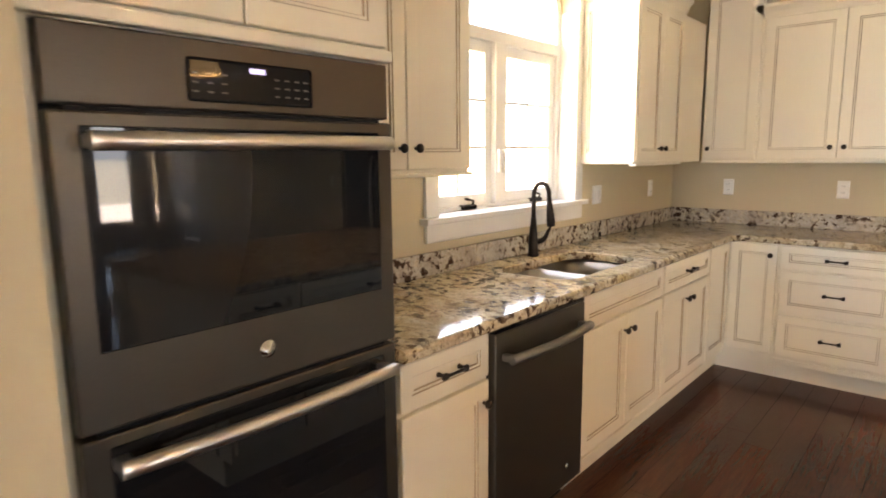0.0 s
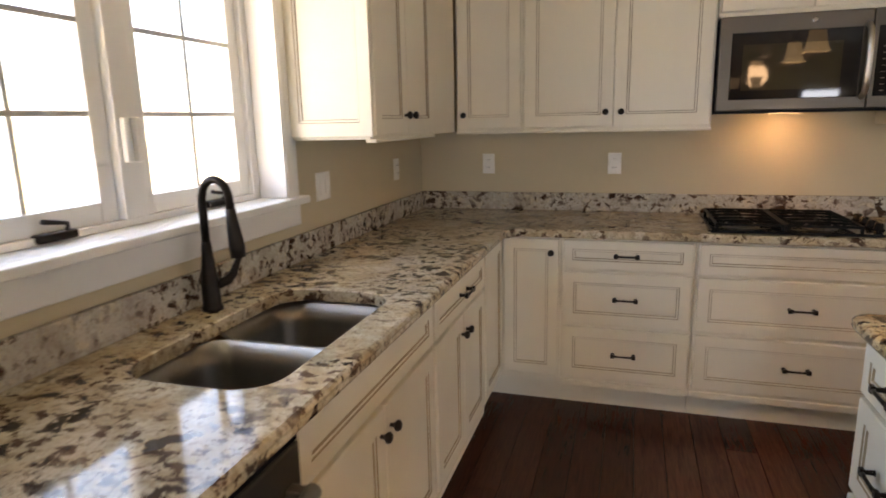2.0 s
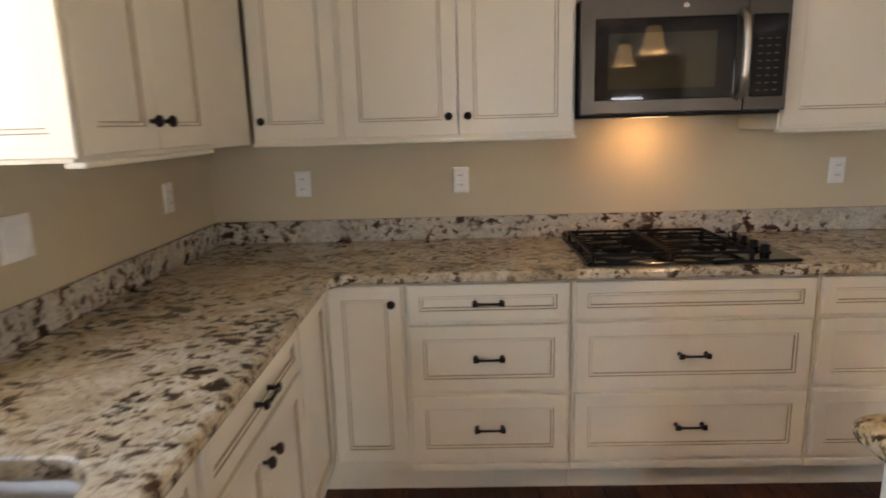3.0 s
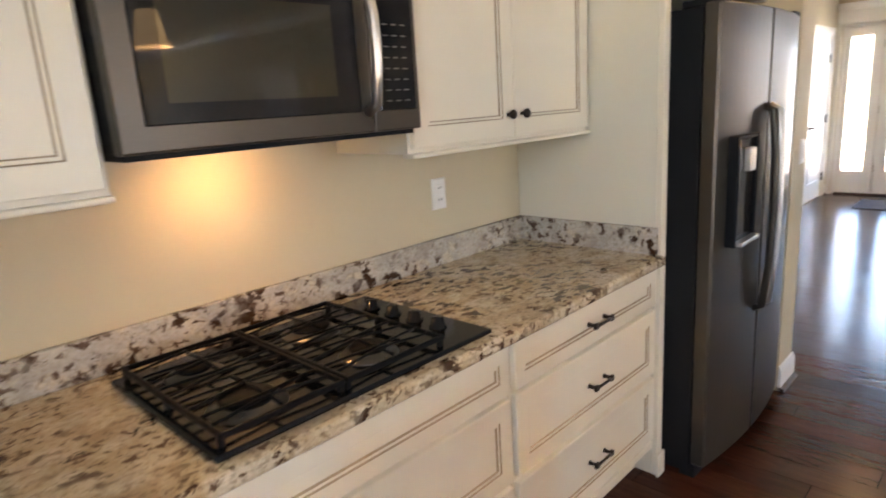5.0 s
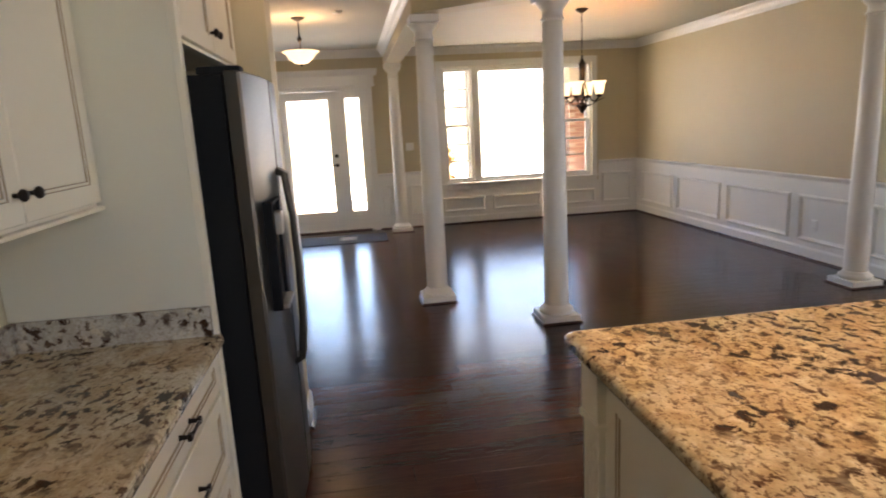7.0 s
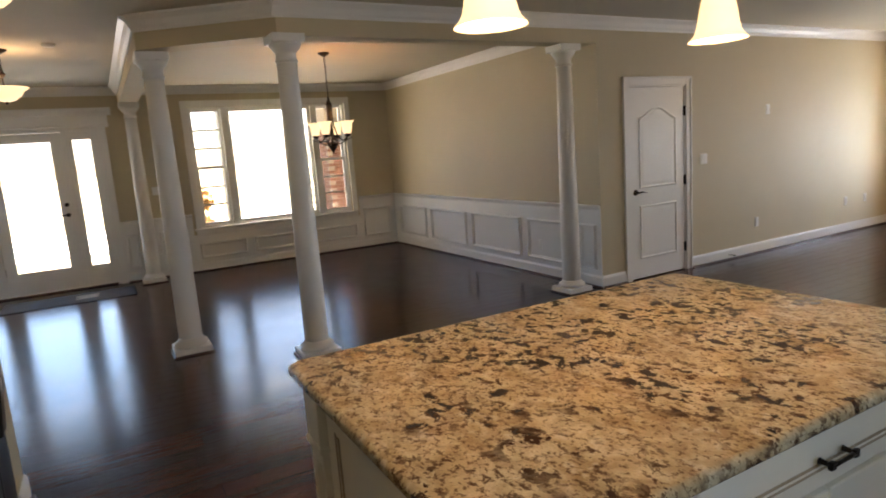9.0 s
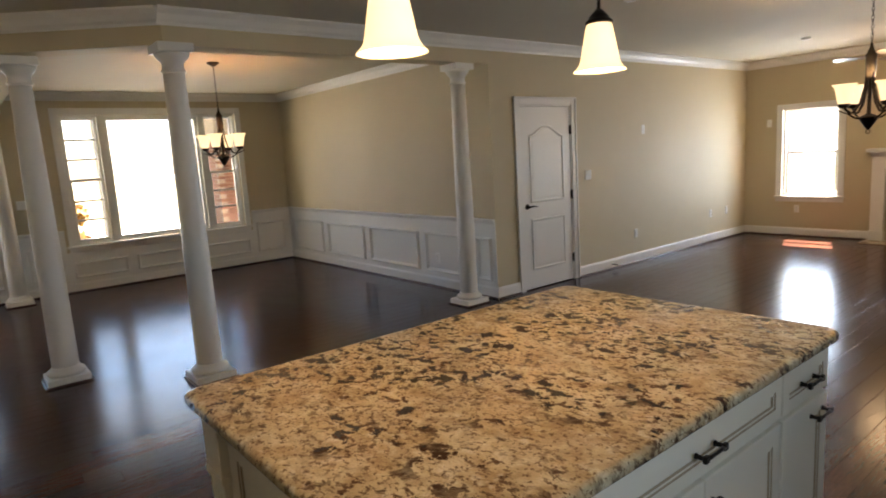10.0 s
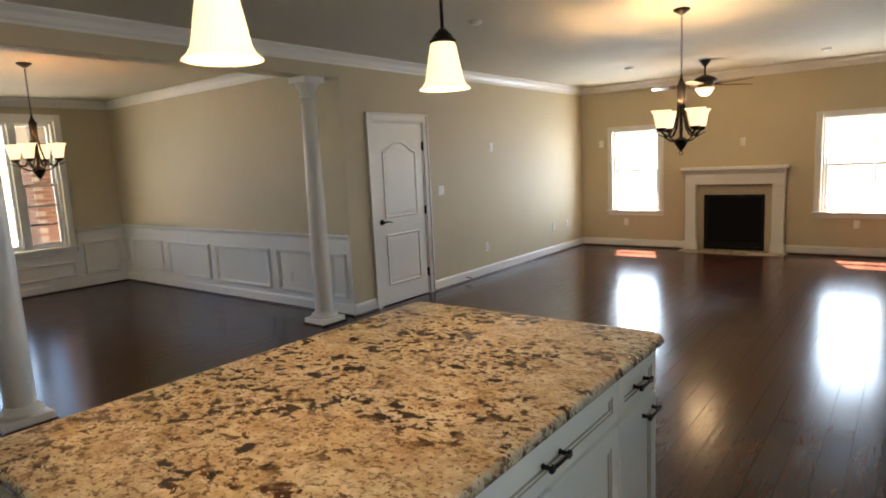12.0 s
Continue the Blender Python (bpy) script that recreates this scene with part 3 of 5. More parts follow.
box(bm, 0.045, ww - 0.045, 0.10, 0.178, SZ0, SZ0 + 0.02, 0.003)
box(bm, ww / 2 - 0.04, ww / 2 + 0.04, 0.09, 0.178, SZ0 + 0.02, 1.985, 0.003)
box(bm, 0.045, ww - 0.045, 0.09, 0.178, 1.985, 2.045, 0.003)
for i in range(N):
    ps = []
    for j in (i, i + 1):
        a = math.pi * j / N
        for rr, zz in ((half, RISE), (half - 0.05, RISE - 0.05)):
            ps.append((half - rr * math.cos(a), SZ1 + zz * math.sin(a)))
    vs = [bm.verts.new((u, y, v)) for y in (0.10, 0.178) for u, v in ps]
    for q in ((0, 2, 3, 1), (4, 5, 7, 6), (0, 4, 6, 2), (1, 3, 7, 5)):
        bm.faces.new([vs[k] for k in q])
part("window_frame", bm, TRIM, w)
for u0, u1 in ((0.0, 0.012), (ww - 0.012, ww)):
    part("jamb_liner", fresh((u0, u1, -0.016, 0.099, SZ0 + 0.001, SZ1), bevel=0.002), TRIM, w)
pane(w, 0.04, ww - 0.04, 2.04, SZ1 + RISE, 0.14)
for a, b in ((0.045, ww / 2 - 0.04), (ww / 2 + 0.04, ww - 0.045)):
    s = sash(w, a, b, SZ0 + 0.02, 1.985, 0.135, 0.055, 2, 3, 0.014)
    bm = bmesh.new()
    c = (a + b) / 2 + 0.05
    box(bm, c - 0.055, c + 0.055, 0.085, 0.117, SZ0 + 0.004, SZ0 + 0.026, 0.006)
    tube(bm, [(c + 0.03, 0.095, SZ0 + 0.026), (c + 0.02, 0.08, SZ0 + 0.045), (c - 0.05, 0.075, SZ0 + 0.058)], [0.006, 0.005, 0.007], 8)
    part("crank_handle", bm, BRONZE, w, "dark bronze window crank")
for u in (ww / 2 - 0.02, ww / 2 + 0.02):
    bm = fresh((u - 0.009, u + 0.009, 0.070, 0.09, 1.34, 1.46), bevel=0.004)
    part("lock_lever", bm, TRIM, w)

# dining window: seen from -x; local x runs along -y of the room, local -y faces -x
w = window_thing("window_4", pose(FX, -2.56, 0, 0, 0, -90), "wide white three-part window with wooden casing")
ww = 2.39
bm = bmesh.new()
box(bm, -0.085, 0.0, -0.02, 0.0, 0.64, 2.49, 0.004)
box(bm, ww, ww + 0.085, -0.02, 0.0, 0.64, 2.49, 0.004)
box(bm, 0.0, ww, -0.02, 0.0, 2.40, 2.49, 0.004)
part("casing", bm, TRIM, w)
part("window_sill", fresh((-0.11, ww + 0.11, -0.05, 0.039, 0.61, 0.64), (-0.085, ww + 0.085, -0.018, 0.0, 0.54, 0.61), bevel=0.004), TRIM, w)
bm = ring_bm(bmesh.new(), 0.0, ww, 0.64, 2.40, 0.03, 0.04, 0.2)
box(bm, 0.47, 0.56, 0.03, 0.2, 0.67, 2.37, 0.004)
box(bm, ww - 0.56, ww - 0.47, 0.03, 0.2, 0.67, 2.37, 0.004)
part("window_frame", bm, TRIM, w)
double_hung(w, 0.03, 0.47, 0.67, 2.37, 0.09, 1, 3)
sash(w, 0.56, ww - 0.56, 0.67, 2.37, 0.10, 0.04)
double_hung(w, ww - 0.47, ww - 0.03, 0.67, 2.37, 0.09, 1, 3)

# ---- doors ----
d = thing("door_1", pose(FX, 0.36, 0, 0, 0, -90), "white glazed entry door with two sidelights and wide header", "door")
d["kind"] = "structure"
DW = 1.76
bm = bmesh.new()
box(bm, -0.05, 0.0, -0.022, 0.0, 0, 2.20, 0.004)
box(bm, DW, DW + 0.10, -0.022, 0.0, 0, 2.20, 0.004)
part("casing", bm, TRIM, d)
bm = bmesh.new()
box(bm, -0.055, DW + 0.14, -0.03, 0.0, 2.17, 2.33, 0.003)
box(bm, -0.055, DW + 0.15, -0.04, 0.0, 2.185, 2.205, 0.004)
sweep(bm, [(0, 0), (0.03, 0), (0.035, 0.015), (0.06, 0.04), (0.085, 0.07), (0.09, 0.095), (0, 0.095)], (-0.055, 0, 2.33), (DW + 0.19, 0, 2.33), (0, -1, 0))
part("header", bm, TRIM, d)
bm = bmesh.new()
for a, b in ((0.0, 0.035), (0.40, 0.455), (1.325, 1.38), (DW - 0.035, DW)):
    box(bm, a, b, 0.03, 0.17, 0, 2.17, 0.003)
box(bm, 0.035, DW - 0.035, 0.03, 0.17, 2.13, 2.17, 0.003)
part("door_frame", bm, TRIM, d)
part("threshold", fresh((0.035, DW - 0.035, 0.02, 0.18, 0.0, 0.022), bevel=0.004), SHOE, d, "dark wooden threshold")
for a, b in ((0.035, 0.40), (1.38, DW - 0.035)):
    bm = bmesh.new()
    box(bm, a, a + 0.065, 0.06, 0.10, 0.02, 2.13, 0.002)
    box(bm, b - 0.065, b, 0.06, 0.10, 0.02, 2.13, 0.002)
    box(bm, a + 0.065, b - 0.065, 0.06, 0.10, 0.02, 0.31, 0.002)
    box(bm, a + 0.065, b - 0.065, 0.06, 0.10, 2.02, 2.13, 0.002)
    s = part("sidelight", bm, TRIM, d)
    pane(s, a + 0.06, b - 0.06, 0.305, 2.025, 0.08)
bm = bmesh.new()
a, b = 0.4555, 1.3245
box(bm, a, a + 0.12, 0.05, 0.095, 0.025, 2.127, 0.002)
box(bm, b - 0.12, b, 0.05, 0.095, 0.025, 2.127, 0.002)
box(bm, a + 0.12, b - 0.12, 0.05, 0.095, 0.025, 0.31, 0.002)
box(bm, a + 0.12, b - 0.12, 0.05, 0.095, 2.02, 2.127, 0.002)
slab = part("door_leaf", bm, TRIM, d)
part("glazing_trim", ring_bm(bmesh.new(), a + 0.115, b - 0.115, 0.305, 2.025, 0.02, 0.042, 0.052, 0.004), TRIM, slab)
pane(slab, a + 0.12, b - 0.12, 0.31, 2.02, 0.072)
bm = bmesh.new()
lathe(bm, [(0.028, 0), (0.028, 0.012), (0.012, 0.02), (0.012, 0.04), (0.0, 0.041)], 14, pose(b - 0.06, 0.05, 1.17, 90))
lathe(bm, [(0.028, 0), (0.028, 0.01), (0.011, 0.018), (0.011, 0.045), (0.0, 0.046)], 14, pose(b - 0.06, 0.05, 1.03, 90))
tube(bm, [(b - 0.06, 0.008, 1.03), (b - 0.11, 0.004, 1.03), (b - 0.16, 0.008, 1.028)], [0.010, 0.009, 0.007], 8)
part("lock_set", bm, BRONZE, slab, "dark bronze lever and deadbolt")
for z in (0.35, 1.1, 1.9):
    part("hinge", fresh((a - 0.012, a + 0.012, 0.036, 0.05, z - 0.05, z + 0.05), bevel=0.003), STEEL, d)


def arch_panel_door(name, m, w, h, label, lever_left=True, hinges=3):
    """A two-panel moulded door with an arched upper panel, in its casing; local -y faces the room."""
    d = thing(name, m, label, "door")
    d["kind"] = "structure"
    bm = bmesh.new()
    for x0, x1, z0, z1 in ((-0.085, 0.0, 0, h + 0.085), (w, w + 0.085, 0, h + 0.085), (0, w, h, h + 0.085)):
        box(bm, x0, x1, -0.012, 0.0, z0, z1, 0.003)
        if x1 - x0 < 0.2:
            xo = x0 if x0 < 0 else x1 - 0.022
            box(bm, xo, xo + 0.022, -0.022, -0.011, z0, z1, 0.003)
        else:
            box(bm, x0 - 0.085, x1 + 0.085, -0.022, -0.011, z1 - 0.022, z1, 0.003)
    part("casing", bm, TRIM, d)
    bm = bmesh.new()
    box(bm, 0.0, 0.018, 0.0, 0.12, 0, h)
    box(bm, w - 0.018, w, 0.0, 0.12, 0, h)
    box(bm, 0.018, w - 0.018, 0.0, 0.12, h - 0.018, h)
    part("jamb", bm, TRIM, d)
    leaf = part("door_leaf", fresh((0.021, w - 0.021, 0.006, 0.041, 0.012, h - 0.021), bevel=0.002), TRIM, d)
    bm = bmesh.new()
    def outline(i, z0, z1, rise):
        a, b = 0.145 + i, w - 0.145 - i
        top = [(a + (b - a) * k / 12, z1 - i + rise * (0.5 - 0.5 * math.cos(2 * math.pi * k / 12)) ** 0.8) for k in range(12, -1, -1)] if rise else [(b, z1 - i), (a, z1 - i)]
        return [(a, z0 + i), (b, z0 + i)] + top
    for z0, z1, rise in ((0.22, 0.80, 0.0), (0.98, 1.72, 0.11)):
        rings = []
        for i, y in ((0.0, 0.006), (0.006, -0.002), (0.016, -0.003), (0.026, 0.0045), (0.034, 0.0055), (0.060, 0.0035)):
            rings.append([bm.verts.new((u, y, v)) for u, v in outline(i, z0, z1, rise)])
        for ra, rb in zip(rings, rings[1:]):
            n = len(ra)
            for k in range(n):
                bm.faces.new((ra[k], ra[(k + 1) % n], rb[(k + 1) % n], rb[k]))
        bm.faces.new(rings[-1])
    part("moulded_panels", bm, TRIM, leaf)
    lx, s = (0.085, 1) if lever_left else (w - 0.085, -1)
    bm = bmesh.new()
    lathe(bm, [(0.032, 0), (0.032, 0.008), (0.014, 0.016), (0.012, 0.05), (0.0, 0.052)], 16, pose(lx, 0.006, 0.945, 90))
    tube(bm, [(lx, -0.042, 0.945), (lx + s * 0.05, -0.046, 0.95), (lx + s * 0.12, -0.044, 0.938)], [0.011, 0.009, 0.006], 8)
    part("lever", bm, BRONZE, leaf, "dark bronze lever")
    hx = w - 0.012 if lever_left else 0.012
    for z in (0.27, 1.02, 1.77)[:hinges]:
        bm = fresh((hx - 0.016, hx + 0.008, -0.004, 0.008, z - 0.05, z + 0.05), bevel=0.002)
        lathe(bm, [(0.007, -0.055), (0.007, 0.055)], 8, pose(hx, -0.006, z))
        part("hinge", bm, BRONZE if lever_left else STEEL, d)
    return d


arch_panel_door("door_2", pose(LX, -6.14, 0, 0, 0, -90), 0.86, 2.05, "white two-panel arch-top closet door, closed", True)
arch_panel_door("door_3", pose(9.62, 0.42, 0), 0.86, 2.05, "white two-panel foyer door, closed", True)


# ---- columns ----
def column(name, m, label):
    c = thing(name, m, label, "column", "white dining room columns")
    part("plinth_shoe", fresh((-0.160, 0.160, -0.160, 0.160, 0, 0.014), bevel=0.003), SHOE, c, "dark stained strip under the plinth")
    part("plinth", fresh((-0.146, 0.146, -0.146, 0.146, 0.012, 0.060), bevel=0.004), TRIM, c)
    bm = lathed([(0.122, 0.058), (0.132, 0.066), (0.135, 0.080), (0.131, 0.094), (0.115, 0.102), (0.106, 0.112), (0.097, 0.130)], 32)
    part("base", bm, TRIM, c)
    prof = [(0.094, 0.128)]
    for k in range(0, 13):
        t = k / 12
        prof.append((0.094 - 0.022 * t ** 1.7, 0.14 + t * 2.12))
    part("shaft", lathed(prof, 32), TRIM, c)
    bm = lathed([(0.072, 2.255), (0.084, 2.262), (0.086, 2.274), (0.074, 2.282), (0.074, 2.325), (0.083, 2.335), (0.099, 2.352), (0.116, 2.378), (0.118, 2.394), (0.0, 2.395)], 32)
    box(bm, -0.122, 0.122, -0.122, 0.122, 2.394, BZ, 0.005)
    part("capital", bm, TRIM, c)
    return c


c0 = column("column", pose(5.72, -2.65, 0), "round white tapered column at the dining room corner")
for x, y, a in ((6.56, -1.81, 0), (5.85, -5.42, 0), (10.42, -1.81, 0)):
    copy_thing(c0, pose(x, y, 0, 0, 0, a))


# ---- kitchen: window run (local x runs towards +y, fronts face +x) ----
def on_west(y):
    return pose(DEPTH, y, 0, 0, 0, 90)


base_doors(on_west(-3.655), 0.428, "cream base cabinet with one drawer and one door", 1, True, "left")
base_doors(on_west(-2.605), 0.865, "cream sink base cabinet with two doors", 2, False, sink=True)
base_doors(on_west(-1.738), 0.718, "cream base cabinet with one drawer and two doors", 2, True)
cc = thing("corner_cabinet", pose(0, 0, 0), "cream corner base cabinet with two narrow doors", "cabinet", "kitchen base cabinets")
bm = fresh((0.003, 0.61, -1.018, -0.003, TOE, 0.872), (0.612, 0.913, -0.61, -0.003, TOE, 0.872))
box(bm, 0.003, 0.545, -1.018, -0.003, 0, TOE - 0.002)
box(bm, 0.547, 0.913, -0.545, -0.003, 0, TOE - 0.002)
part("body", bm, CAB, cc)
for m_, w_, kn in ((pose(0.63, -1.008, 0.168, 0, 0, 90), 0.36, False), (pose(0.635, -0.63, 0.168), 0.268, True)):
    bm = nested(bmesh.new(), w_, 0.694, front_steps(0.05), 0.02)
    ob = part("door", bm, [CAB, GLAZE], cc, at=m_)
    if kn:
        k = new("knob", KNOB)
        k.parent = ob
        k.matrix_basis = pose(w_ - 0.035, 0, 0.63)

# tall oven cabinet
oc = thing("oven_cabinet", on_west(-4.465), "tall cream cabinet that houses the double oven", "cabinet")
for a, b in ((0.0, 0.024), (0.781, 0.805)):
    part("side_panel", fresh((a, b, 0, DEPTH - 0.002, 0, 2.30), bevel=0.0015), CAB, oc)
part("upper_body", fresh((0.0245, 0.7805, 0, DEPTH - 0.002, 1.662, 2.30)), CAB, oc)
part("lower_body", fresh((0.0245, 0.7805, 0.0, DEPTH - 0.002, TOE, 0.335)), CAB, oc)
part("back_panel", fresh((0.0245, 0.7805, DEPTH - 0.02, DEPTH - 0.002, 0.336, 1.661)), CAB, oc)
for a, b, kx in ((0.012, 0.400, 0.36), (0.405, 0.793, 0.44)):
    front(oc, "door", a, b, 1.700, 2.27, 0.055, knob=(kx, 1.78))
front(oc, "drawer_front", 0.012, 0.793, 0.150, 0.325, 0.045, pull=(0.40, 0.24))
bm = bmesh.new()
box(bm, -0.002, 0.807, -0.030, 0.0, 1.664, 1.692, 0.005)
part("light_rail", bm, CAB, oc)
bm = bmesh.new()
sweep(bm, [(0, 0), (0.014, 0), (0.03, 0.03), (0.05, 0.05), (0.056, 0.08), (0, 0.08)], (0, 0, 2.272), (0.805, 0, 2.272), (0, -1, 0))
part("crown_moulding", bm, CAB, oc)


def bar_handle(x0, x1, z, out, bow=0.018, y0=-0.03, r=0.013):
    bm = bmesh.new()
    n = 14
    tube(bm, [(x0 + (x1 - x0) * k / n, y0 - out - bow * math.sin(math.pi * k / n), z) for k in range(n + 1)], r, 12)
    for x in (x0 + 0.015, x1 - 0.015):
        box(bm, x - 0.014, x + 0.014, y0 - out, y0, z - 0.012, z + 0.012, 0.004)
    return bm


# double wall oven
ov = thing("double_oven", on_west(-4.441), "slate double wall oven with black glass doors", "oven")
part("body", fresh((0.004, 0.756, 0.002, 0.55, 0.338, 1.658)), SLATE_SIDE, ov)
cp = part("control_panel", fresh((0.0, 0.760, -0.030, 0.001, 1.524, 1.656), bevel=0.004), SLATE, ov)
disp = part("display", fresh((0.240, 0.525, -0.034, -0.029, 1.540, 1.622), bevel=0.006), BLACKGLASS, cp, "black glass control display")
part("clock", fresh((0.372, 0.407, -0.0365, -0.0345, 1.601, 1.611)), DISPLAY, disp)
bm = bmesh.new()
for cx in (0.255, 0.285, 0.315, 0.435, 0.46, 0.485, 0.508):
    for cz in (1.559, 1.576, 1.593):
        box(bm, cx - 0.006, cx + 0.006, -0.0355, -0.0345, cz - 0.0015, cz + 0.0015)
part("key_print", bm, KEYPRINT, disp)["kind"] = "stuff"
for z0, z1, gz0, gz1, hz in ((0.957, 1.514, 1.098, 1.490, 1.464), (0.345, 0.947, 0.490, 0.925, 0.895)):
    door = part("oven_door", fresh((0.0, 0.760, -0.040, 0.001, z0, z1), bevel=0.005), SLATE, ov)
    part("oven_glass", fresh((0.045, 0.715, -0.043, -0.036, gz0, gz1), bevel=0.003), OVENGLASS, door, "black reflective oven glass")
    part("handle", bar_handle(0.045, 0.715, hz, 0.042, 0.016, -0.040, 0.0165), STEEL, door, "brushed steel bar handle")
    part("vent_slot", fresh((0.03, 0.73, -0.028, -0.002, z1 + 0.0005, z1 + 0.0085)), SLATE_SIDE, door)
part("badge", lathed([(0.020, 0.0), (0.019, 0.003), (0.0, 0.0035)], 20, pose(0.375, -0.040, 1.026, 90)), CHROME, ov, "round polished badge")

# dishwasher
dw = thing("dishwasher", on_west(-3.225), "slate dishwasher with a bar handle", "dishwasher")
part("body", fresh((0.004, 0.613, 0.002, 0.55, 0.10, 0.868)), SLATE_SIDE, dw)
door = part("door", fresh((0.006, 0.611, -0.034, 0.001, 0.118, 0.852), bevel=0.006), SLATE, dw)
part("control_edge", fresh((0.006, 0.611, -0.030, 0.0, 0.8535, 0.866)), BLACKGLASS, dw)
part("handle", bar_handle(0.035, 0.580, 0.770, 0.042, 0.022, -0.034, 0.017), HANDLE, door, "slate grey bar handle")
part("badge", lathed([(0.011, 0.0), (0.010, 0.002), (0.0, 0.0025)], 16, pose(0.49, -0.034, 0.20, 90)), CHROME, door)
part("toe_panel", fresh((0.004, 0.613, 0.06, 0.08, 0.0, 0.099)), SLATE_SIDE, dw)

# ---- kitchen: cooktop run ----
base_drawers(pose(0.915, -DEPTH, 0), 0.605, "cream three-drawer base cabinet")
base_drawers(pose(1.522, -DEPTH, 0), 0.876, "wide cream three-drawer base cabinet under the cooktop", ((), (0.5,), (0.5,)))
base_drawers(pose(2.400, -DEPTH, 0), 0.886, "cream three-drawer base cabinet beside the refrigerator")

# ---- wall cabinets ----
upper(pose(0.33, -3.655, 0, 0, 0, 90), 0.688, 1.372, 2.30, "cream two-door wall cabinet beside the window")
upper(pose(0.33, -1.500, 0, 0, 0, 90), 0.680, 1.372, 2.30, "cream two-door wall cabinet with a panelled end", side_panel=True)
bf = thing("filler_panel", pose(0.318, -0.818, 0, 0, 0, 90), "cream filler panel in the cabinet corner", "cabinet panel")
part("body", fresh((0, 0.455, 0, 0.31, 1.372, 2.28)), CAB, bf)
upper(pose(0.322, -0.33, 0), 0.352, 1.372, 2.52, "tall cream corner wall cabinet with one door", 1, knob_side="left")
upper(pose(0.676, -0.33, 0), 0.900, 1.372, 2.30, "cream two-door wall cabinet")
upper(pose(1.578, -0.33, 0), 0.770, 1.872, 2.30, "short cream cabinet above the microwave", z_knob=0.075)
upper(pose(2.350, -0.33, 0), 0.936, 1.372, 2.30, "cream two-door wall cabinet beside the refrigerator panel")
fp = thing("tall_panel", pose(3.288, 0, 0), "tall pale painted panel between counter and refrigerator", "cabinet panel")
part("body", fresh((0, 0.040, -0.618, -0.002, 0, 2.36), bevel=0.002), PANELWALL, fp)
part("front_stile", fresh((-0.001, 0.041, -0.640, -0.6185, 0, 2.36), bevel=0.002), CAB, fp, "cream edge stile")
part("foot_block", fresh((-0.012, 0.046, -0.652, -0.6405, 0, 0.10), bevel=0.003), CAB, fp, "cream foot block")
upper(pose(3.330, -0.62, 0), 0.985, 1.872, 2.36, "cream two-door cabinet above the refrigerator", depth=0.62, crown=True)


# ---- worktops ----
def rounded_rect(x0, x1, y0, y1, r, n=6):
    pts = []
    for cx, cy, a0 in ((x1 - r, y1 - r, 0), (x0 + r, y1 - r, 90), (x0 + r, y0 + r, 180), (x1 - r, y0 + r, 270)):
        for k in range(n + 1):
            a = radians(a0 + 90 * k / n)
            pts.append((cx + r * math.cos(a), cy + r * math.sin(a)))
    return pts


def loft(bm, rings, cap0=True, cap1=True, smooth=True, mi=0):
    vs = [[bm.verts.new(p) for p in ring] for ring in rings]
    for a, b in zip(vs, vs[1:]):
        n = len(a)
        for k in range(n):
            f = bm.faces.new((a[k], a[(k + 1) % n], b[(k + 1) % n], b[k]))
            f.smooth, f.material_index = smooth, mi
    if cap0:
        bm.faces.new(vs[0][::-1])
    if cap1:
        bm.faces.new(vs[-1])
    return bm


TOP, UNDER = 0.914, 0.875
NOSE = [(0.0, 0.0), (0.012, 0.0005), (0.0175, 0.005), (0.0195, 0.012), (0.018, 0.020), (0.0195, 0.027), (0.016, 0.035), (0.009, 0.0388), (0.0, 0.039)]
ct = thing("worktop", pose(0, 0, 0), "speckled cream and brown granite worktop with backsplash", "countertop")
bm = bmesh.new()
EX = 0.640
HX0, HX1, HY0, HY1 = 0.165, 0.545, -2.575, -1.855
box(bm, 0.003, EX, -3.653, -2.66, UNDER, TOP)
box(bm, 0.003, EX, -1.81, -0.003, UNDER, TOP)
box(bm, EX, 3.286, -EX, -0.003, UNDER, TOP)
hole = rounded_rect(HX0, HX1, HY0, HY1, 0.10, 8)
cx, cy = (HX0 + HX1) / 2, (HY0 + HY1) / 2
outer = []
for x, y in hole:
    dx, dy = x - cx, y - cy
    t = min((EX - cx) / dx if dx > 1e-6 else 9, (0.003 - cx) / dx if dx < -1e-6 else 9, (-1.81 - cy) / dy if dy > 1e-6 else 9, (-2.66 - cy) / dy if dy < -1e-6 else 9)
    outer.append((cx + dx * t, cy + dy * t))
for corner in ((EX, -1.81), (0.003, -1.81), (0.003, -2.66), (EX, -2.66)):
    k = min(range(len(outer)), key=lambda i: (outer[i][0] - corner[0]) ** 2 + (outer[i][1] - corner[1]) ** 2)
    outer[k] = corner
ho = [(x, y, TOP - 0.003) for x, y in rounded_rect(HX0 - 0.0, HX1, HY0, HY1, 0.10, 8)]
hi_ = [(x, y, TOP) for x, y in rounded_rect(HX0 - 0.004, HX1 + 0.004, HY0 - 0.004, HY1 + 0.004, 0.10, 8)]
hb = [(x, y, UNDER) for x, y in hole]
loft(bm, [[(x, y, TOP) for x, y in outer], hi_, ho, hb], False, False, False)
sweep(bm, NOSE, (EX, -3.653, UNDER), (EX, -EX - 0.07, UNDER), (1, 0, 0))
sweep(bm, NOSE, (EX + 0.07, -EX, UNDER), (3.286, -EX, UNDER), (0, -1, 0))
sweep(bm, NOSE, (EX, -EX - 0.07, UNDER), (EX + 0.07, -EX, UNDER), (0.707, -0.707, 0))
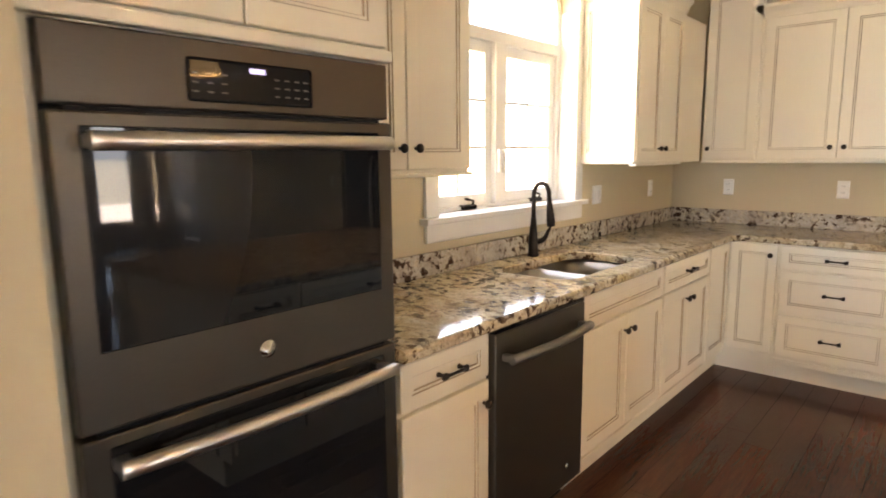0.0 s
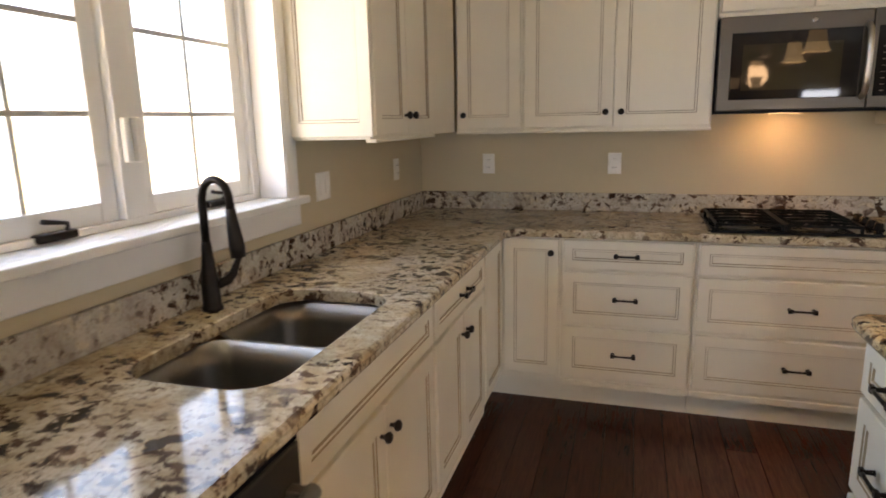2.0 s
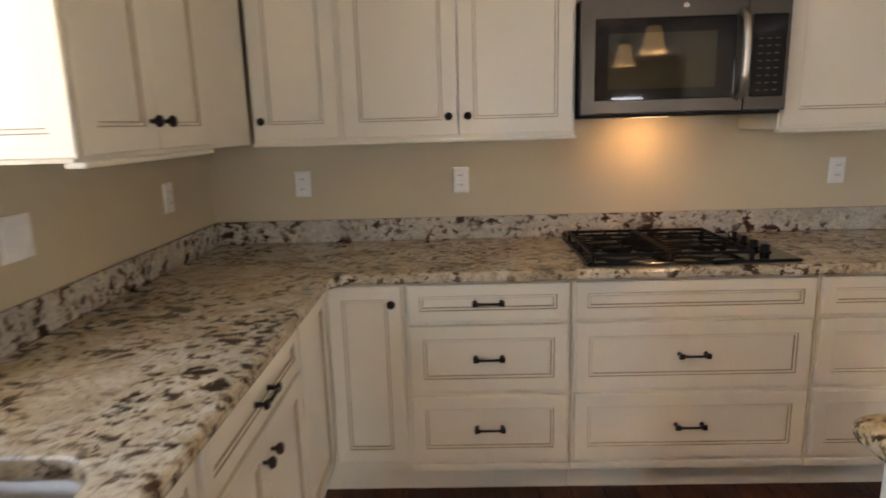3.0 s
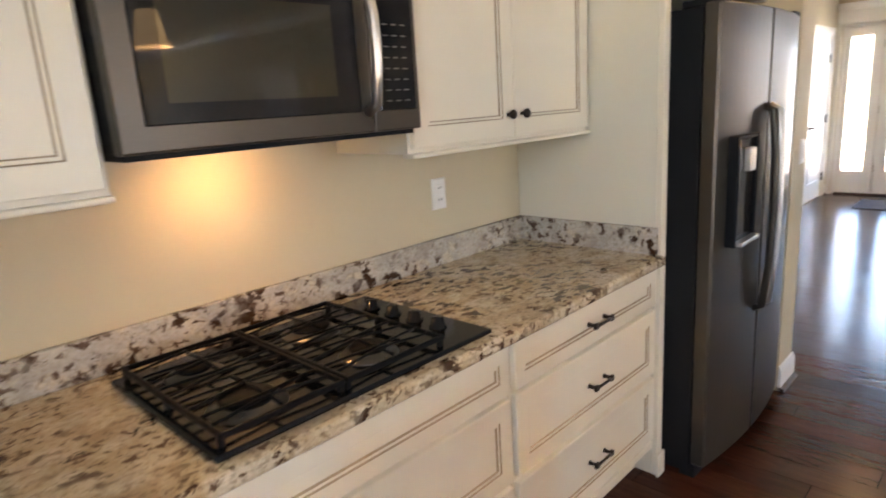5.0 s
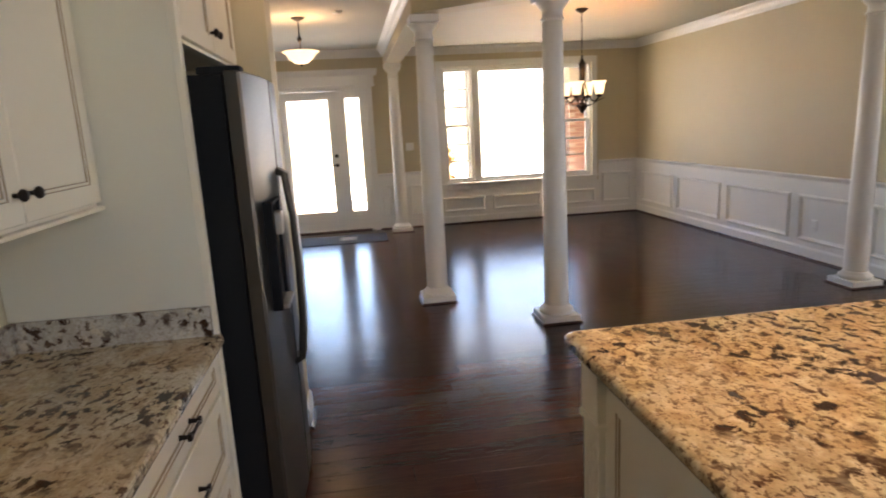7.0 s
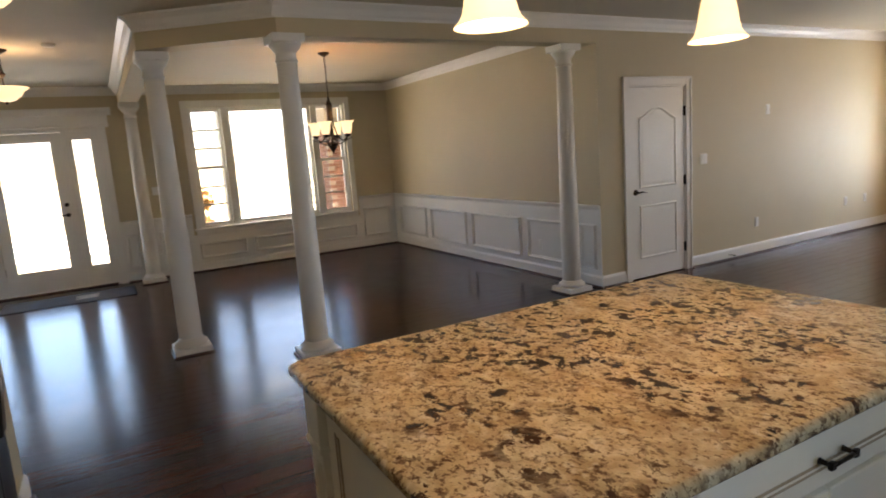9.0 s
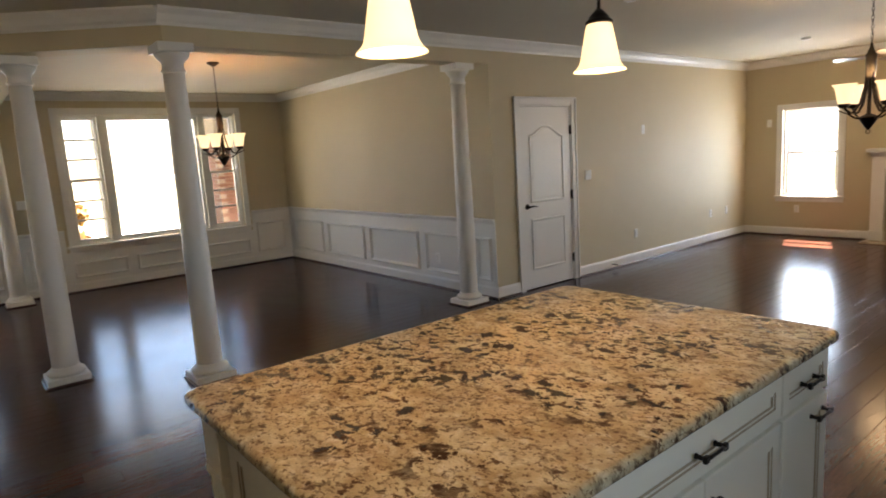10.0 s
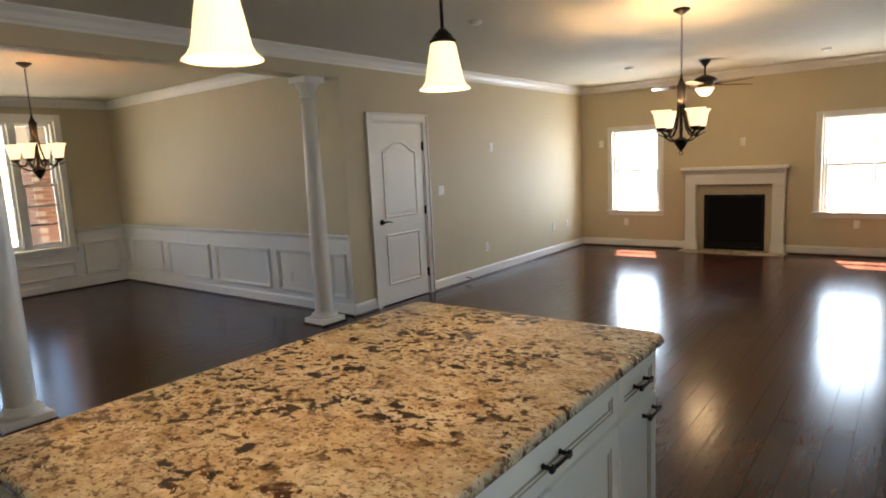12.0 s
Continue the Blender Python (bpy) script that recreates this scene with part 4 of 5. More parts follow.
vs = [bm.verts.new(p) for z in (UNDER, TOP) for p in ((EX, -EX - 0.07, z), (EX + 0.07, -EX, z), (EX, -EX, z))]
bm.faces.new(vs[:3]), bm.faces.new(vs[3:])
part("slab", bm, COUNTERGRANITE, ct)
bs = bmesh.new()
box(bs, 0.003, 0.024, -3.653, -0.026, TOP + 0.0006, 1.016, 0.003)
box(bs, 0.003, 3.286, -0.024, -0.003, TOP + 0.0006, 1.016, 0.003)
box(bs, 3.265, 3.287, -0.630, -0.025, TOP + 0.0006, 1.016, 0.003)
part("backsplash", bs, COOLLITGRANITE, ct, "granite upstand, toned paler and greyer for cool light")

isl = thing("island_worktop", pose(0, 0, 0), "large speckled cream and brown granite island top", "countertop")
rings = []
for z, i in ((UNDER, 0.010), (UNDER + 0.006, 0.003), (UNDER + 0.014, 0.0), (UNDER + 0.020, 0.002), (UNDER + 0.026, 0.0), (UNDER + 0.033, 0.004), (TOP - 0.001, 0.010), (TOP, 0.016)):
    rings.append([(x, y, z) for x, y in rounded_rect(1.785 + i, 2.985 - i, -3.56 + i, -1.74 - i, 0.045, 5)])
part("edge_profile", loft(bmesh.new(), rings, False, False), GRANITE, isl, "rounded granite edge of the island top")
bm = bmesh.new()
loft(bm, [[(x, y, z) for x, y, _ in rings[-1]] for z in (UNDER + 0.001, TOP)], smooth=False)
part("slab", bm, GRANITE, isl)

# ---- sink and tap ----
sk = thing("sink", pose(0, 0, 0), "undermounted stainless steel double-bowl sink", "sink")
for y0, y1 in ((-2.580, -2.240), (-2.220, -1.850)):
    rings = []
    for z, i, r in ((UNDER - 0.001, -0.012, 0.09), (UNDER - 0.002, 0.0, 0.085), (0.80, 0.004, 0.08), (0.70, 0.010, 0.07), (0.682, 0.022, 0.06), (0.676, 0.045, 0.05)):
        rings.append([(x, y, z) for x, y in rounded_rect(0.155 + i, 0.555 - i, y0 + i, y1 - i, r, 6)])
    bowl = part("bowl", loft(bmesh.new(), rings, False, True), SINKSTEEL, sk)
    part("drain", lathed([(0.044, 0.6765), (0.044, 0.679), (0.032, 0.679), (0.028, 0.6772), (0.0, 0.6772)], 20, pose(0.35, (y0 + y1) / 2, 0)), STEEL, bowl)
fa = thing("kitchen_tap", pose(0.085, -2.12, TOP), "dark bronze pull-down kitchen tap", "faucet")
bm = bmesh.new()
lathe(bm, [(0.030, 0.0), (0.030, 0.010), (0.026, 0.016), (0.025, 0.07), (0.021, 0.12), (0.016, 0.16), (0.013, 0.20)], 20)
arc = [(0, 0, 0.19), (0, 0, 0.26)] + [(0.045 - 0.045 * math.cos(a), 0, 0.315 + 0.06 * math.sin(a)) for a in [math.pi * k / 12 for k in range(0, 12)]] + [(0.091, 0, 0.285)]
tube(bm, arc, 0.0115, 12)
part("spout", bm, BRONZE, fa)
bm = bmesh.new()
tube(bm, [(0.0905, 0, 0.295), (0.093, 0, 0.26), (0.101, 0, 0.19), (0.103, 0, 0.160)], [0.0135, 0.016, 0.022, 0.021], 14)
part("spray_head", bm, BRONZE, fa)
bm = bmesh.new()
tube(bm, [(0.012, 0.012, 0.072), (0.032, 0.036, 0.080), (0.044, 0.050, 0.098), (0.052, 0.062, 0.130), (0.060, 0.072, 0.152)], [0.015, 0.014, 0.012, 0.009, 0.007], 10)
part("lever", bm, BRONZE, fa)

# ---- cooktop ----
ck = thing("gas_cooktop", pose(1.572, -0.622, TOP), "black gas cooktop with cast iron grates", "cooktop")
part("pan", fresh((0, 0.760, 0, 0.520, 0.0005, 0.014), bevel=0.005), BLACKENAMEL, ck)
for bx, by, r in ((0.14, 0.14, 0.062), (0.14, 0.385, 0.045), (0.46, 0.14, 0.052), (0.46, 0.385, 0.058)):
    b_ = part("burner", lathed([(r + 0.022, 0.013), (r + 0.016, 0.018), (r, 0.020), (r, 0.028), (0.0, 0.028)], 24, pose(bx, by, 0)), BURNER, ck, "dark metal burner ring")
    part("burner_cap", lathed([(r - 0.006, 0.028), (r - 0.004, 0.034), (r - 0.014, 0.039), (0.0, 0.040)], 24, pose(bx, by, 0)), CAST, b_)
for gx0, gx1 in ((0.020, 0.300), (0.305, 0.600)):
    bm = bmesh.new()
    zt, mid_x = 0.044, (gx0 + gx1) / 2
    for y in (0.022, 0.498):
        box(bm, gx0, gx1, y - 0.0045, y + 0.0045, zt - 0.012, zt, 0.002)
    for x in (gx0 + 0.005, gx1 - 0.005):
        box(bm, x - 0.0045, x + 0.0045, 0.022, 0.498, zt - 0.012, zt, 0.002)
    for k in range(1, 10):
        y = 0.022 + 0.0476 * k
        pts = []
        for j in range(9):
            u = j / 8
            bend = 0.016 * math.sin(math.pi * u) ** 2 * (1 if k % 2 else -1)
            pts.append((gx0 + 0.008 + (gx1 - gx0 - 0.016) * u, y + bend, zt - 0.004 + 0.004 * math.sin(math.pi * u)))
        tube(bm, pts, 0.0036, 6)
    for by in (0.14, 0.385):
        tube(bm, [(mid_x, by - 0.10, zt - 0.004), (mid_x, by, zt + 0.002), (mid_x, by + 0.10, zt - 0.004)], 0.0042, 6)
    for x in (gx0 + 0.006, gx1 - 0.006):
        for y in (0.03, 0.262, 0.49):
            box(bm, x - 0.006, x + 0.006, y - 0.006, y + 0.006, 0.012, zt - 0.012)
    part("grate", bm, CAST, ck)
for ky in (0.125, 0.215, 0.305, 0.395):
    part("dial", lathed([(0.024, 0.0135), (0.024, 0.018), (0.019, 0.021), (0.017, 0.043), (0.0, 0.044)], 16, pose(0.685, ky, 0)), BLACKENAMEL, ck)

# ---- microwave ----
mw = thing("microwave", pose(1.582, 0, 0), "slate over-the-range microwave with dark glass door", "microwave")
MZ0, MZ1 = 1.437, 1.858
part("body", fresh((0.002, 0.754, -0.365, -0.003, MZ0 + 0.012, MZ1)), SLATE_SIDE, mw)
part("underside", fresh((0.01, 0.746, -0.385, -0.003, MZ0 - 0.004, MZ0 + 0.011), bevel=0.003), SLATE_SIDE, mw)
door = part("door", fresh((0.0, 0.596, -0.405, -0.366, MZ0 + 0.008, MZ1), bevel=0.005), SLATE, mw)
part("door_glass", fresh((0.050, 0.560, -0.408, -0.400, MZ0 + 0.058, MZ1 - 0.072), bevel=0.003), BLACKGLASS, door, "black reflective door glass")
part("window_mesh", fresh((0.098, 0.490, -0.4095, -0.4075, MZ0 + 0.098, MZ1 - 0.125)), MESHGLASS, door)
cpn = part("control_panel", fresh((0.598, 0.756, -0.405, -0.366, MZ0 + 0.008, MZ1), bevel=0.005), SLATE, mw)
part("key_glass", fresh((0.618, 0.742, -0.408, -0.400, MZ0 + 0.058, MZ1 - 0.072), bevel=0.003), BLACKGLASS, cpn)
bm = bmesh.new()
for r_ in range(8):
    for c_ in range(3):
        box(bm, 0.640 + 0.030 * c_, 0.656 + 0.030 * c_, -0.4092, -0.4078, MZ0 + 0.080 + r_ * 0.026, MZ0 + 0.0825 + r_ * 0.026)
part("key_print", bm, KEYPRINT, cpn)["kind"] = "stuff"
bm = bmesh.new()
tube(bm, [(0.578, -0.408, MZ0 + 0.055), (0.578, -0.440, MZ0 + 0.075), (0.578, -0.452, MZ0 + 0.15), (0.578, -0.455, MZ0 + 0.21), (0.578, -0.452, MZ0 + 0.27), (0.578, -0.440, MZ1 - 0.085), (0.578, -0.408, MZ1 - 0.065)], 0.0125, 12)
part("handle", bm, STEEL, door, "curved polished steel handle")
part("badge", lathed([(0.011, 0.0), (0.010, 0.002), (0.0, 0.0025)], 16, pose(0.375, -0.405, MZ1 - 0.035, 90)), CHROME, door)
part("lamp_lens", fresh((0.27, 0.40, -0.19, -0.13, MZ0 - 0.0065, MZ0 - 0.0042)), SHADE_DIM, mw, "lit lamp lens under the microwave")
lamp = new("bulb", bpy.data.lights.new("bulb", "AREA"))
lamp.data.shape, lamp.data.size, lamp.data.size_y, lamp.data.energy, lamp.data.color = "RECTANGLE", 0.12, 0.06, 0.035, (1.0, 0.62, 0.28)
lamp.matrix_world = look((1.582 + 0.335, -0.16, MZ0 - 0.012), (1.917, -0.06, 1.0))

# ---- refrigerator ----
fr = thing("refrigerator", pose(3.352, -0.10, 0), "slate side-by-side refrigerator with water dispenser", "refrigerator")
FW = 0.912
part("body", fresh((0.004, FW - 0.004, -0.640, 0.0, 0.02, 1.765), bevel=0.004), SLATE_SIDE, fr)
part("foot_grille", fresh((0.01, FW - 0.01, -0.66, -0.60, 0.0, 0.055)), SLATE_SIDE, fr)


def fridge_door(x0, x1):
    bm = bmesh.new()
    n = 10
    rings = []
    for z in (0.06, 0.066, 1.770, 1.776):
        inset = 0.006 if z in (0.06, 1.776) else 0.0
        pts = [(x0 + inset, -0.648, z), (x0 + inset, -0.690 + inset, z)]
        for k in range(n + 1):
            t = k / n
            xx = x0 + 0.01 + (x1 - x0 - 0.02) * t
            bow = 0.040 * (1 - ((xx - FW / 2) / (FW / 2)) ** 2)
            pts.append((xx, -0.697 - bow + inset, z))
        pts += [(x1 - inset, -0.690 - 0.040 * (1 - ((x1 - FW / 2) / (FW / 2)) ** 2) + inset, z), (x1 - inset, -0.648, z)]
        rings.append(pts)
    return loft(bm, rings, smooth=False)


d1 = part("freezer_door", fridge_door(0.0, 0.412), SLATE, fr)
d2 = part("fridge_door", fridge_door(0.418, FW), SLATE, fr)
for dd, hx in ((d1, 0.378), (d2, 0.452)):
    bm = bmesh.new()
    tube(bm, [(hx, -0.731, 0.62), (hx, -0.764, 0.635), (hx, -0.780, 0.80), (hx, -0.786, 1.02), (hx, -0.782, 1.24), (hx, -0.766, 1.405), (hx, -0.731, 1.42)], [0.016, 0.015, 0.014, 0.014, 0.014, 0.015, 0.016], 10)
    part("handle", bm, STEEL if dd is d2 else SLATE, dd, "long curved bar handle")
bm = bmesh.new()
ring_bm(bm, 0.085, 0.300, 0.93, 1.33, 0.014, -0.747, -0.705, 0.004)
ds = part("dispenser", bm, SLATE_SIDE, d1, "black water and ice dispenser")
part("recess", fresh((0.098, 0.287, -0.739, -0.705, 0.944, 1.316)), BLACKGLASS, ds)
part("drip_tray", fresh((0.095, 0.290, -0.768, -0.735, 0.935, 0.950), bevel=0.003), STEEL, ds)
part("spout", fresh((0.165, 0.220, -0.764, -0.737, 1.20, 1.285), bevel=0.006), STEEL, ds)
for hx in (0.05, FW - 0.05):
    part("hinge_cover", fresh((hx - 0.04, hx + 0.04, -0.70, -0.56, 1.766, 1.792), bevel=0.006), SLATE_SIDE, fr)

# ---- island ----
IX0, IX1, IY0, IY1 = 1.832, 2.83, -3.525, -1.795
ib = thing("island_cabinet", pose(IX0, IY1, 0, 0, 0, -90), "cream kitchen island cabinet with drawers and doors", "cabinet")
L, D = IY1 - IY0, IX1 - IX0
bm = bmesh.new()
box(bm, 0, L, 0, D, TOE, 0.873, 0.0015)
box(bm, 0.0, L, 0.065, D, 0.0, TOE - 0.002)
part("body", bm, CAB, ib)
units = ((0.02, 0.42, "drawers"), (0.432, 1.345, "wide"), (1.357, L - 0.02, "narrow"))
for a, b, kind in units:
    front(ib, "drawer_front", a, b, 0.722, 0.862, 0.042, pull=((a + b) / 2 if kind != "wide" else (a + b) / 2, 0.792))
    if kind == "drawers":
        front(ib, "drawer_front", a, b, 0.450, 0.706, 0.05, pull=((a + b) / 2, 0.578))
        front(ib, "drawer_front", a, b, 0.168, 0.430, 0.05, pull=((a + b) / 2, 0.30))
    elif kind == "narrow":
        front(ib, "door", a, b, 0.168, 0.706, 0.055, pull=(b - 0.09, 0.655))
    else:
        h = (a + b) / 2
        front(ib, "door", a, h - 0.003, 0.168, 0.706, 0.055, knob=(h - 0.035, 0.64))
        front(ib, "door", h + 0.003, b, 0.168, 0.706, 0.055, knob=(h + 0.035, 0.64))
# panelled ends and corner posts
for m_ in (pose(0, D - 0.10, 0.14, 0, 0, -90), pose(L, 0.10, 0.14, 0, 0, 90)):
    part("end_panel", nested(bmesh.new(), D - 0.20, 0.72, front_steps(0.07), 0.014), [CAB, GLAZE], ib, at=m_ @ pose(0, -0.014, 0))
for px, py in ((0.0, D - 0.05), (L, D - 0.05)):
    bm = bmesh.new()
    box(bm, px - 0.045, px + 0.045, py - 0.066, py + 0.066, 0.0, 0.16, 0.004)
    box(bm, px - 0.036, px + 0.036, py - 0.056, py + 0.056, 0.16, 0.70, 0.003)
    box(bm, px - 0.045, px + 0.045, py - 0.066, py + 0.066, 0.70, 0.724, 0.005)
    box(bm, px - 0.041, px + 0.041, py - 0.061, py + 0.061, 0.724, 0.873, 0.003)
    for k in (-0.028, 0.0, 0.028):
        box(bm, px - 0.0385, px + 0.0385, py + k - 0.004, py + k + 0.004, 0.20, 0.66, 0.002)
    part("corner_post", bm, CAB, ib)


# ---- lamps ----
def bell(r, h, thick=0.004):
    """A flared glass bell: mouth at z = 0, neck at z = h."""
    out = [(r, 0.0), (r * 0.965, h * 0.03), (r * 0.85, h * 0.09), (r * 0.76, h * 0.18), (r * 0.70, h * 0.32), (r * 0.64, h * 0.52), (r * 0.56, h * 0.76), (r * 0.51, h * 0.90), (r * 0.45, h)]
    inn = [(max(a - thick, 0.01), b + 0.001) for a, b in out]
    bm = bmesh.new()
    segs = 32
    rings = [[bm.verts.new((a * math.cos(2 * math.pi * k / segs), a * math.sin(2 * math.pi * k / segs), b)) for k in range(segs)] for a, b in out[::-1] + inn]
    for p, q in zip(rings, rings[1:]):
        for k in range(segs):
            bm.faces.new((p[k], p[(k + 1) % segs], q[(k + 1) % segs], q[k])).smooth = True
    return bm


def pendant(m, label):
    p = thing("pendant_lamp", m, label, "pendant lamp", "island pendants")
    part("shade", bell(0.094, 0.165), SHADE, p, "lit cream glass bell shade")
    part("socket", lathed([(0.040, 0.162), (0.049, 0.164), (0.049, 0.172), (0.040, 0.178), (0.034, 0.190), (0.020, 0.204), (0.011, 0.214), (0.0, 0.216)], 20), BRONZE, p)
    part("rod", lathed([(0.0065, 0.21), (0.0065, 0.845)], 10), BRONZE, p)
    part("canopy", lathed([(0.0, 0.825), (0.02, 0.828), (0.062, 0.848), (0.062, 0.8595), (0.0, 0.8599)], 24), BRONZE, p)
    return p


PZ = H - 0.86
for x, y in ((2.40, -2.21), (2.47, -3.17)):
    pendant(pose(x, y, PZ), "bronze pendant lamp with lit bell shade over the island")
    bulb(x, y, PZ + 0.06, 0.58)


def chain(bm, z0, z1, step=0.030):
    n = int((z1 - z0) / step)
    for k in range(n):
        z = z0 + (k + 0.5) * (z1 - z0) / n
        pts = []
        for j in range(9):
            a = 2 * math.pi * j / 8
            u, v = 0.008 * math.cos(a), 0.021 * math.sin(a)
            pts.append((u, 0, z + v) if k % 2 else (0, u, z + v))
        tube(bm, pts, 0.0022, 5)
    return bm


def chandelier(m, label, arms, radius, z_low, watts, glow):
    """A bronze chandelier; its origin lies on the ceiling."""
    c = thing("chandelier", m, label, "chandelier")
    zb = z_low
    part("canopy", lathed([(0.0, -0.045), (0.02, -0.042), (0.065, -0.012), (0.065, -0.0005), (0.0, -0.0002)], 24), BRONZE, c)
    part("chain", chain(bmesh.new(), zb + 0.60, -0.040), BRONZE, c)
    part("stem", lathed([(0.0, zb - 0.02), (0.014, zb - 0.012), (0.062, zb + 0.062), (0.066, zb + 0.072), (0.048, zb + 0.082), (0.014, zb + 0.10), (0.012, zb + 0.34), (0.032, zb + 0.36), (0.036, zb + 0.50), (0.040, zb + 0.515), (0.028, zb + 0.53), (0.012, zb + 0.57), (0.008, zb + 0.60), (0.0, zb + 0.605)], 18), BRONZE, c)
    part("finial_ring", tube(bmesh.new(), [(0.014 * math.cos(a), 0, zb - 0.032 + 0.014 * math.sin(a)) for a in [2 * math.pi * k / 12 for k in range(13)]], 0.003, 6), BRONZE, c)
    for k in range(arms):
        a = 2 * math.pi * k / arms + 2.46
        ca, sa = math.cos(a), math.sin(a)
        def at(r, z):
            return (r * ca, r * sa, zb + z)
        bm = bmesh.new()
        tube(bm, [at(0.025, 0.40), at(0.036, 0.28), at(0.062, 0.18), at(0.11, 0.115), at(radius * 0.75, 0.105), at(radius, 0.15)], 0.009, 8)
        tube(bm, [at(0.04, 0.06), at(0.10, 0.07), at(radius * 0.8, 0.10), at(radius + 0.05, 0.135)], [0.007, 0.007, 0.006, 0.003], 8)
        arm = part("arm", bm, BRONZE, c)
        part("cup", lathed([(0.0, 0.145), (0.030, 0.15), (0.040, 0.17), (0.034, 0.19), (0.0, 0.192)], 16, pose(radius * ca, radius * sa, zb)), BRONZE, arm)
        bm = bell(0.082, 0.140)
        bmesh.ops.transform(bm, matrix=pose(radius * ca, radius * sa, zb + 0.318, 180), verts=bm.verts)
        part("shade", bm, SHADE_DIM, arm, "lit frosted glass shade")
        at_ = m @ Vector((radius * ca, radius * sa, zb + 0.262))
        bulb(at_.x, at_.y, at_.z, watts / arms, 0.025, glow)
    return c


chandelier(pose(2.64, -6.62, H), "bronze four-arm chandelier with lit frosted shades", 4, 0.185, -1.115, 2.1, (1.0, 0.76, 0.48))
chandelier(pose(7.86, -3.70, H), "bronze dining chandelier with lit frosted shades", 4, 0.19, -1.08, 0.70, (1.0, 0.58, 0.26))


def hanging_bowl(m, label, r):
    c = thing("ceiling_lamp", m, label, "ceiling lamp", "semi-flush ceiling lamps")
    part("canopy", lathed([(0.0, -0.04), (0.025, -0.036), (0.070, -0.010), (0.070, -0.0005), (0.0, -0.0002)], 24), BRONZE, c)
    part("stem", lathed([(0.007, -0.33), (0.007, -0.24), (0.024, -0.225), (0.030, -0.21), (0.016, -0.195), (0.007, -0.16), (0.007, -0.03)], 14), BRONZE, c)
    bm = bmesh.new()
    prof = [(0.02, -0.455), (r * 0.35, -0.445), (r * 0.62, -0.405), (r * 0.78, -0.360), (r, -0.335), (r - 0.006, -0.331), (r * 0.76, -0.353), (r * 0.60, -0.397), (r * 0.33, -0.437), (0.02, -0.446)]
    lathe(bm, prof, 32)
    part("bowl", bm, SHADE_DIM, c, "lit frosted glass bowl")
    part("finial", lathed([(0.0, -0.480), (0.010, -0.474), (0.014, -0.462), (0.008, -0.452), (0.0, -0.45)], 12), BRONZE, c)
    return c


hanging_bowl(pose(7.9, -0.70, H), "semi-flush foyer lamp with lit glass bowl", 0.19)
bulb(7.9, -0.70, H - 0.25, 0.32, 0.05)
hanging_bowl(pose(4.25, -1.02, H), "semi-flush hall lamp with lit glass bowl", 0.16)
bulb(4.25, -1.02, H - 0.25, 0.25, 0.05)

# ceiling fan
cf = thing("ceiling_fan", pose(3.28, -9.80, H), "dark bronze five-blade ceiling fan with lit bowl", "ceiling fan")
part("canopy", lathed([(0.0, -0.085), (0.02, -0.08), (0.045, -0.05), (0.070, -0.010), (0.072, -0.0005), (0.0, -0.0002)], 24), BRONZE, cf)
part("downrod", lathed([(0.012, -0.20), (0.012, -0.07)], 12), BRONZE, cf)
part("motor", lathed([(0.0, -0.345), (0.060, -0.34), (0.095, -0.325), (0.100, -0.305), (0.145, -0.285), (0.150, -0.255), (0.120, -0.225), (0.060, -0.200), (0.03, -0.185), (0.0, -0.184)], 28), BRONZE, cf)
for k in range(5):
    bm = bmesh.new()
    m_ = pose(0, 0, 0, 0, 0, 72 * k + 12) @ pose(0, 0, -0.315, 10)
    pts = [(0.17, -0.05), (0.22, -0.062), (0.60, -0.072), (0.645, -0.055), (0.655, 0.0), (0.645, 0.055), (0.60, 0.072), (0.22, 0.062), (0.17, 0.05)]
    lo = [bm.verts.new(m_ @ Vector((x, y, -0.003))) for x, y in pts]
    hi = [bm.verts.new(m_ @ Vector((x, y, 0.003))) for x, y in pts]
    bm.faces.new(lo[::-1]), bm.faces.new(hi)
    for i in range(len(pts)):
        bm.faces.new((lo[i], lo[(i + 1) % len(pts)], hi[(i + 1) % len(pts)], hi[i]))
    blade = part("blade", bm, SHOE, cf, "dark brown wooden blade")
    bm = bmesh.new()
    box(bm, 0.10, 0.24, -0.018, 0.018, 0.004, 0.012, 0.003, m=m_)
    part("blade_bracket", bm, BRONZE, blade)
part("light_bowl", lathed([(0.0, -0.455), (0.04, -0.450), (0.075, -0.425), (0.105, -0.375), (0.118, -0.350), (0.0, -0.349)], 28), SHADE_DIM, cf, "lit frosted bowl")
bulb(3.28, -9.80, 2.10, 1.2, 0.20)

# ---- fireplace ----
fg = thing("fireplace", pose(0, FY, 0), "white fireplace mantel with beige tile surround and black firebox", "fireplace")
bm = bmesh.new()
for x0, x1 in ((2.555, 2.715), (3.775, 3.935)):
    box(bm, x0, x1, 0.003, 0.10, 0.0, 1.03, 0.004)
    box(bm, x0 - 0.012, x1 + 0.012, 0.003, 0.112, 0.0, 0.15, 0.004)
box(bm, 2.555, 3.935, 0.003, 0.10, 1.03, 1.20, 0.004)
sweep(bm, [(0, 0), (0.10, 0), (0.115, 0.02), (0.14, 0.05), (0.17, 0.07), (0.0, 0.07)], (2.545, 0.003, 1.18), (3.945, 0.003, 1.18), (0, 1, 0))
part("mantel_surround", bm, TRIM, fg)
part("mantel_shelf", fresh((2.505, 3.985, 0.003, 0.205, 1.25, 1.295), bevel=0.006), TRIM, fg)
bm = bmesh.new()
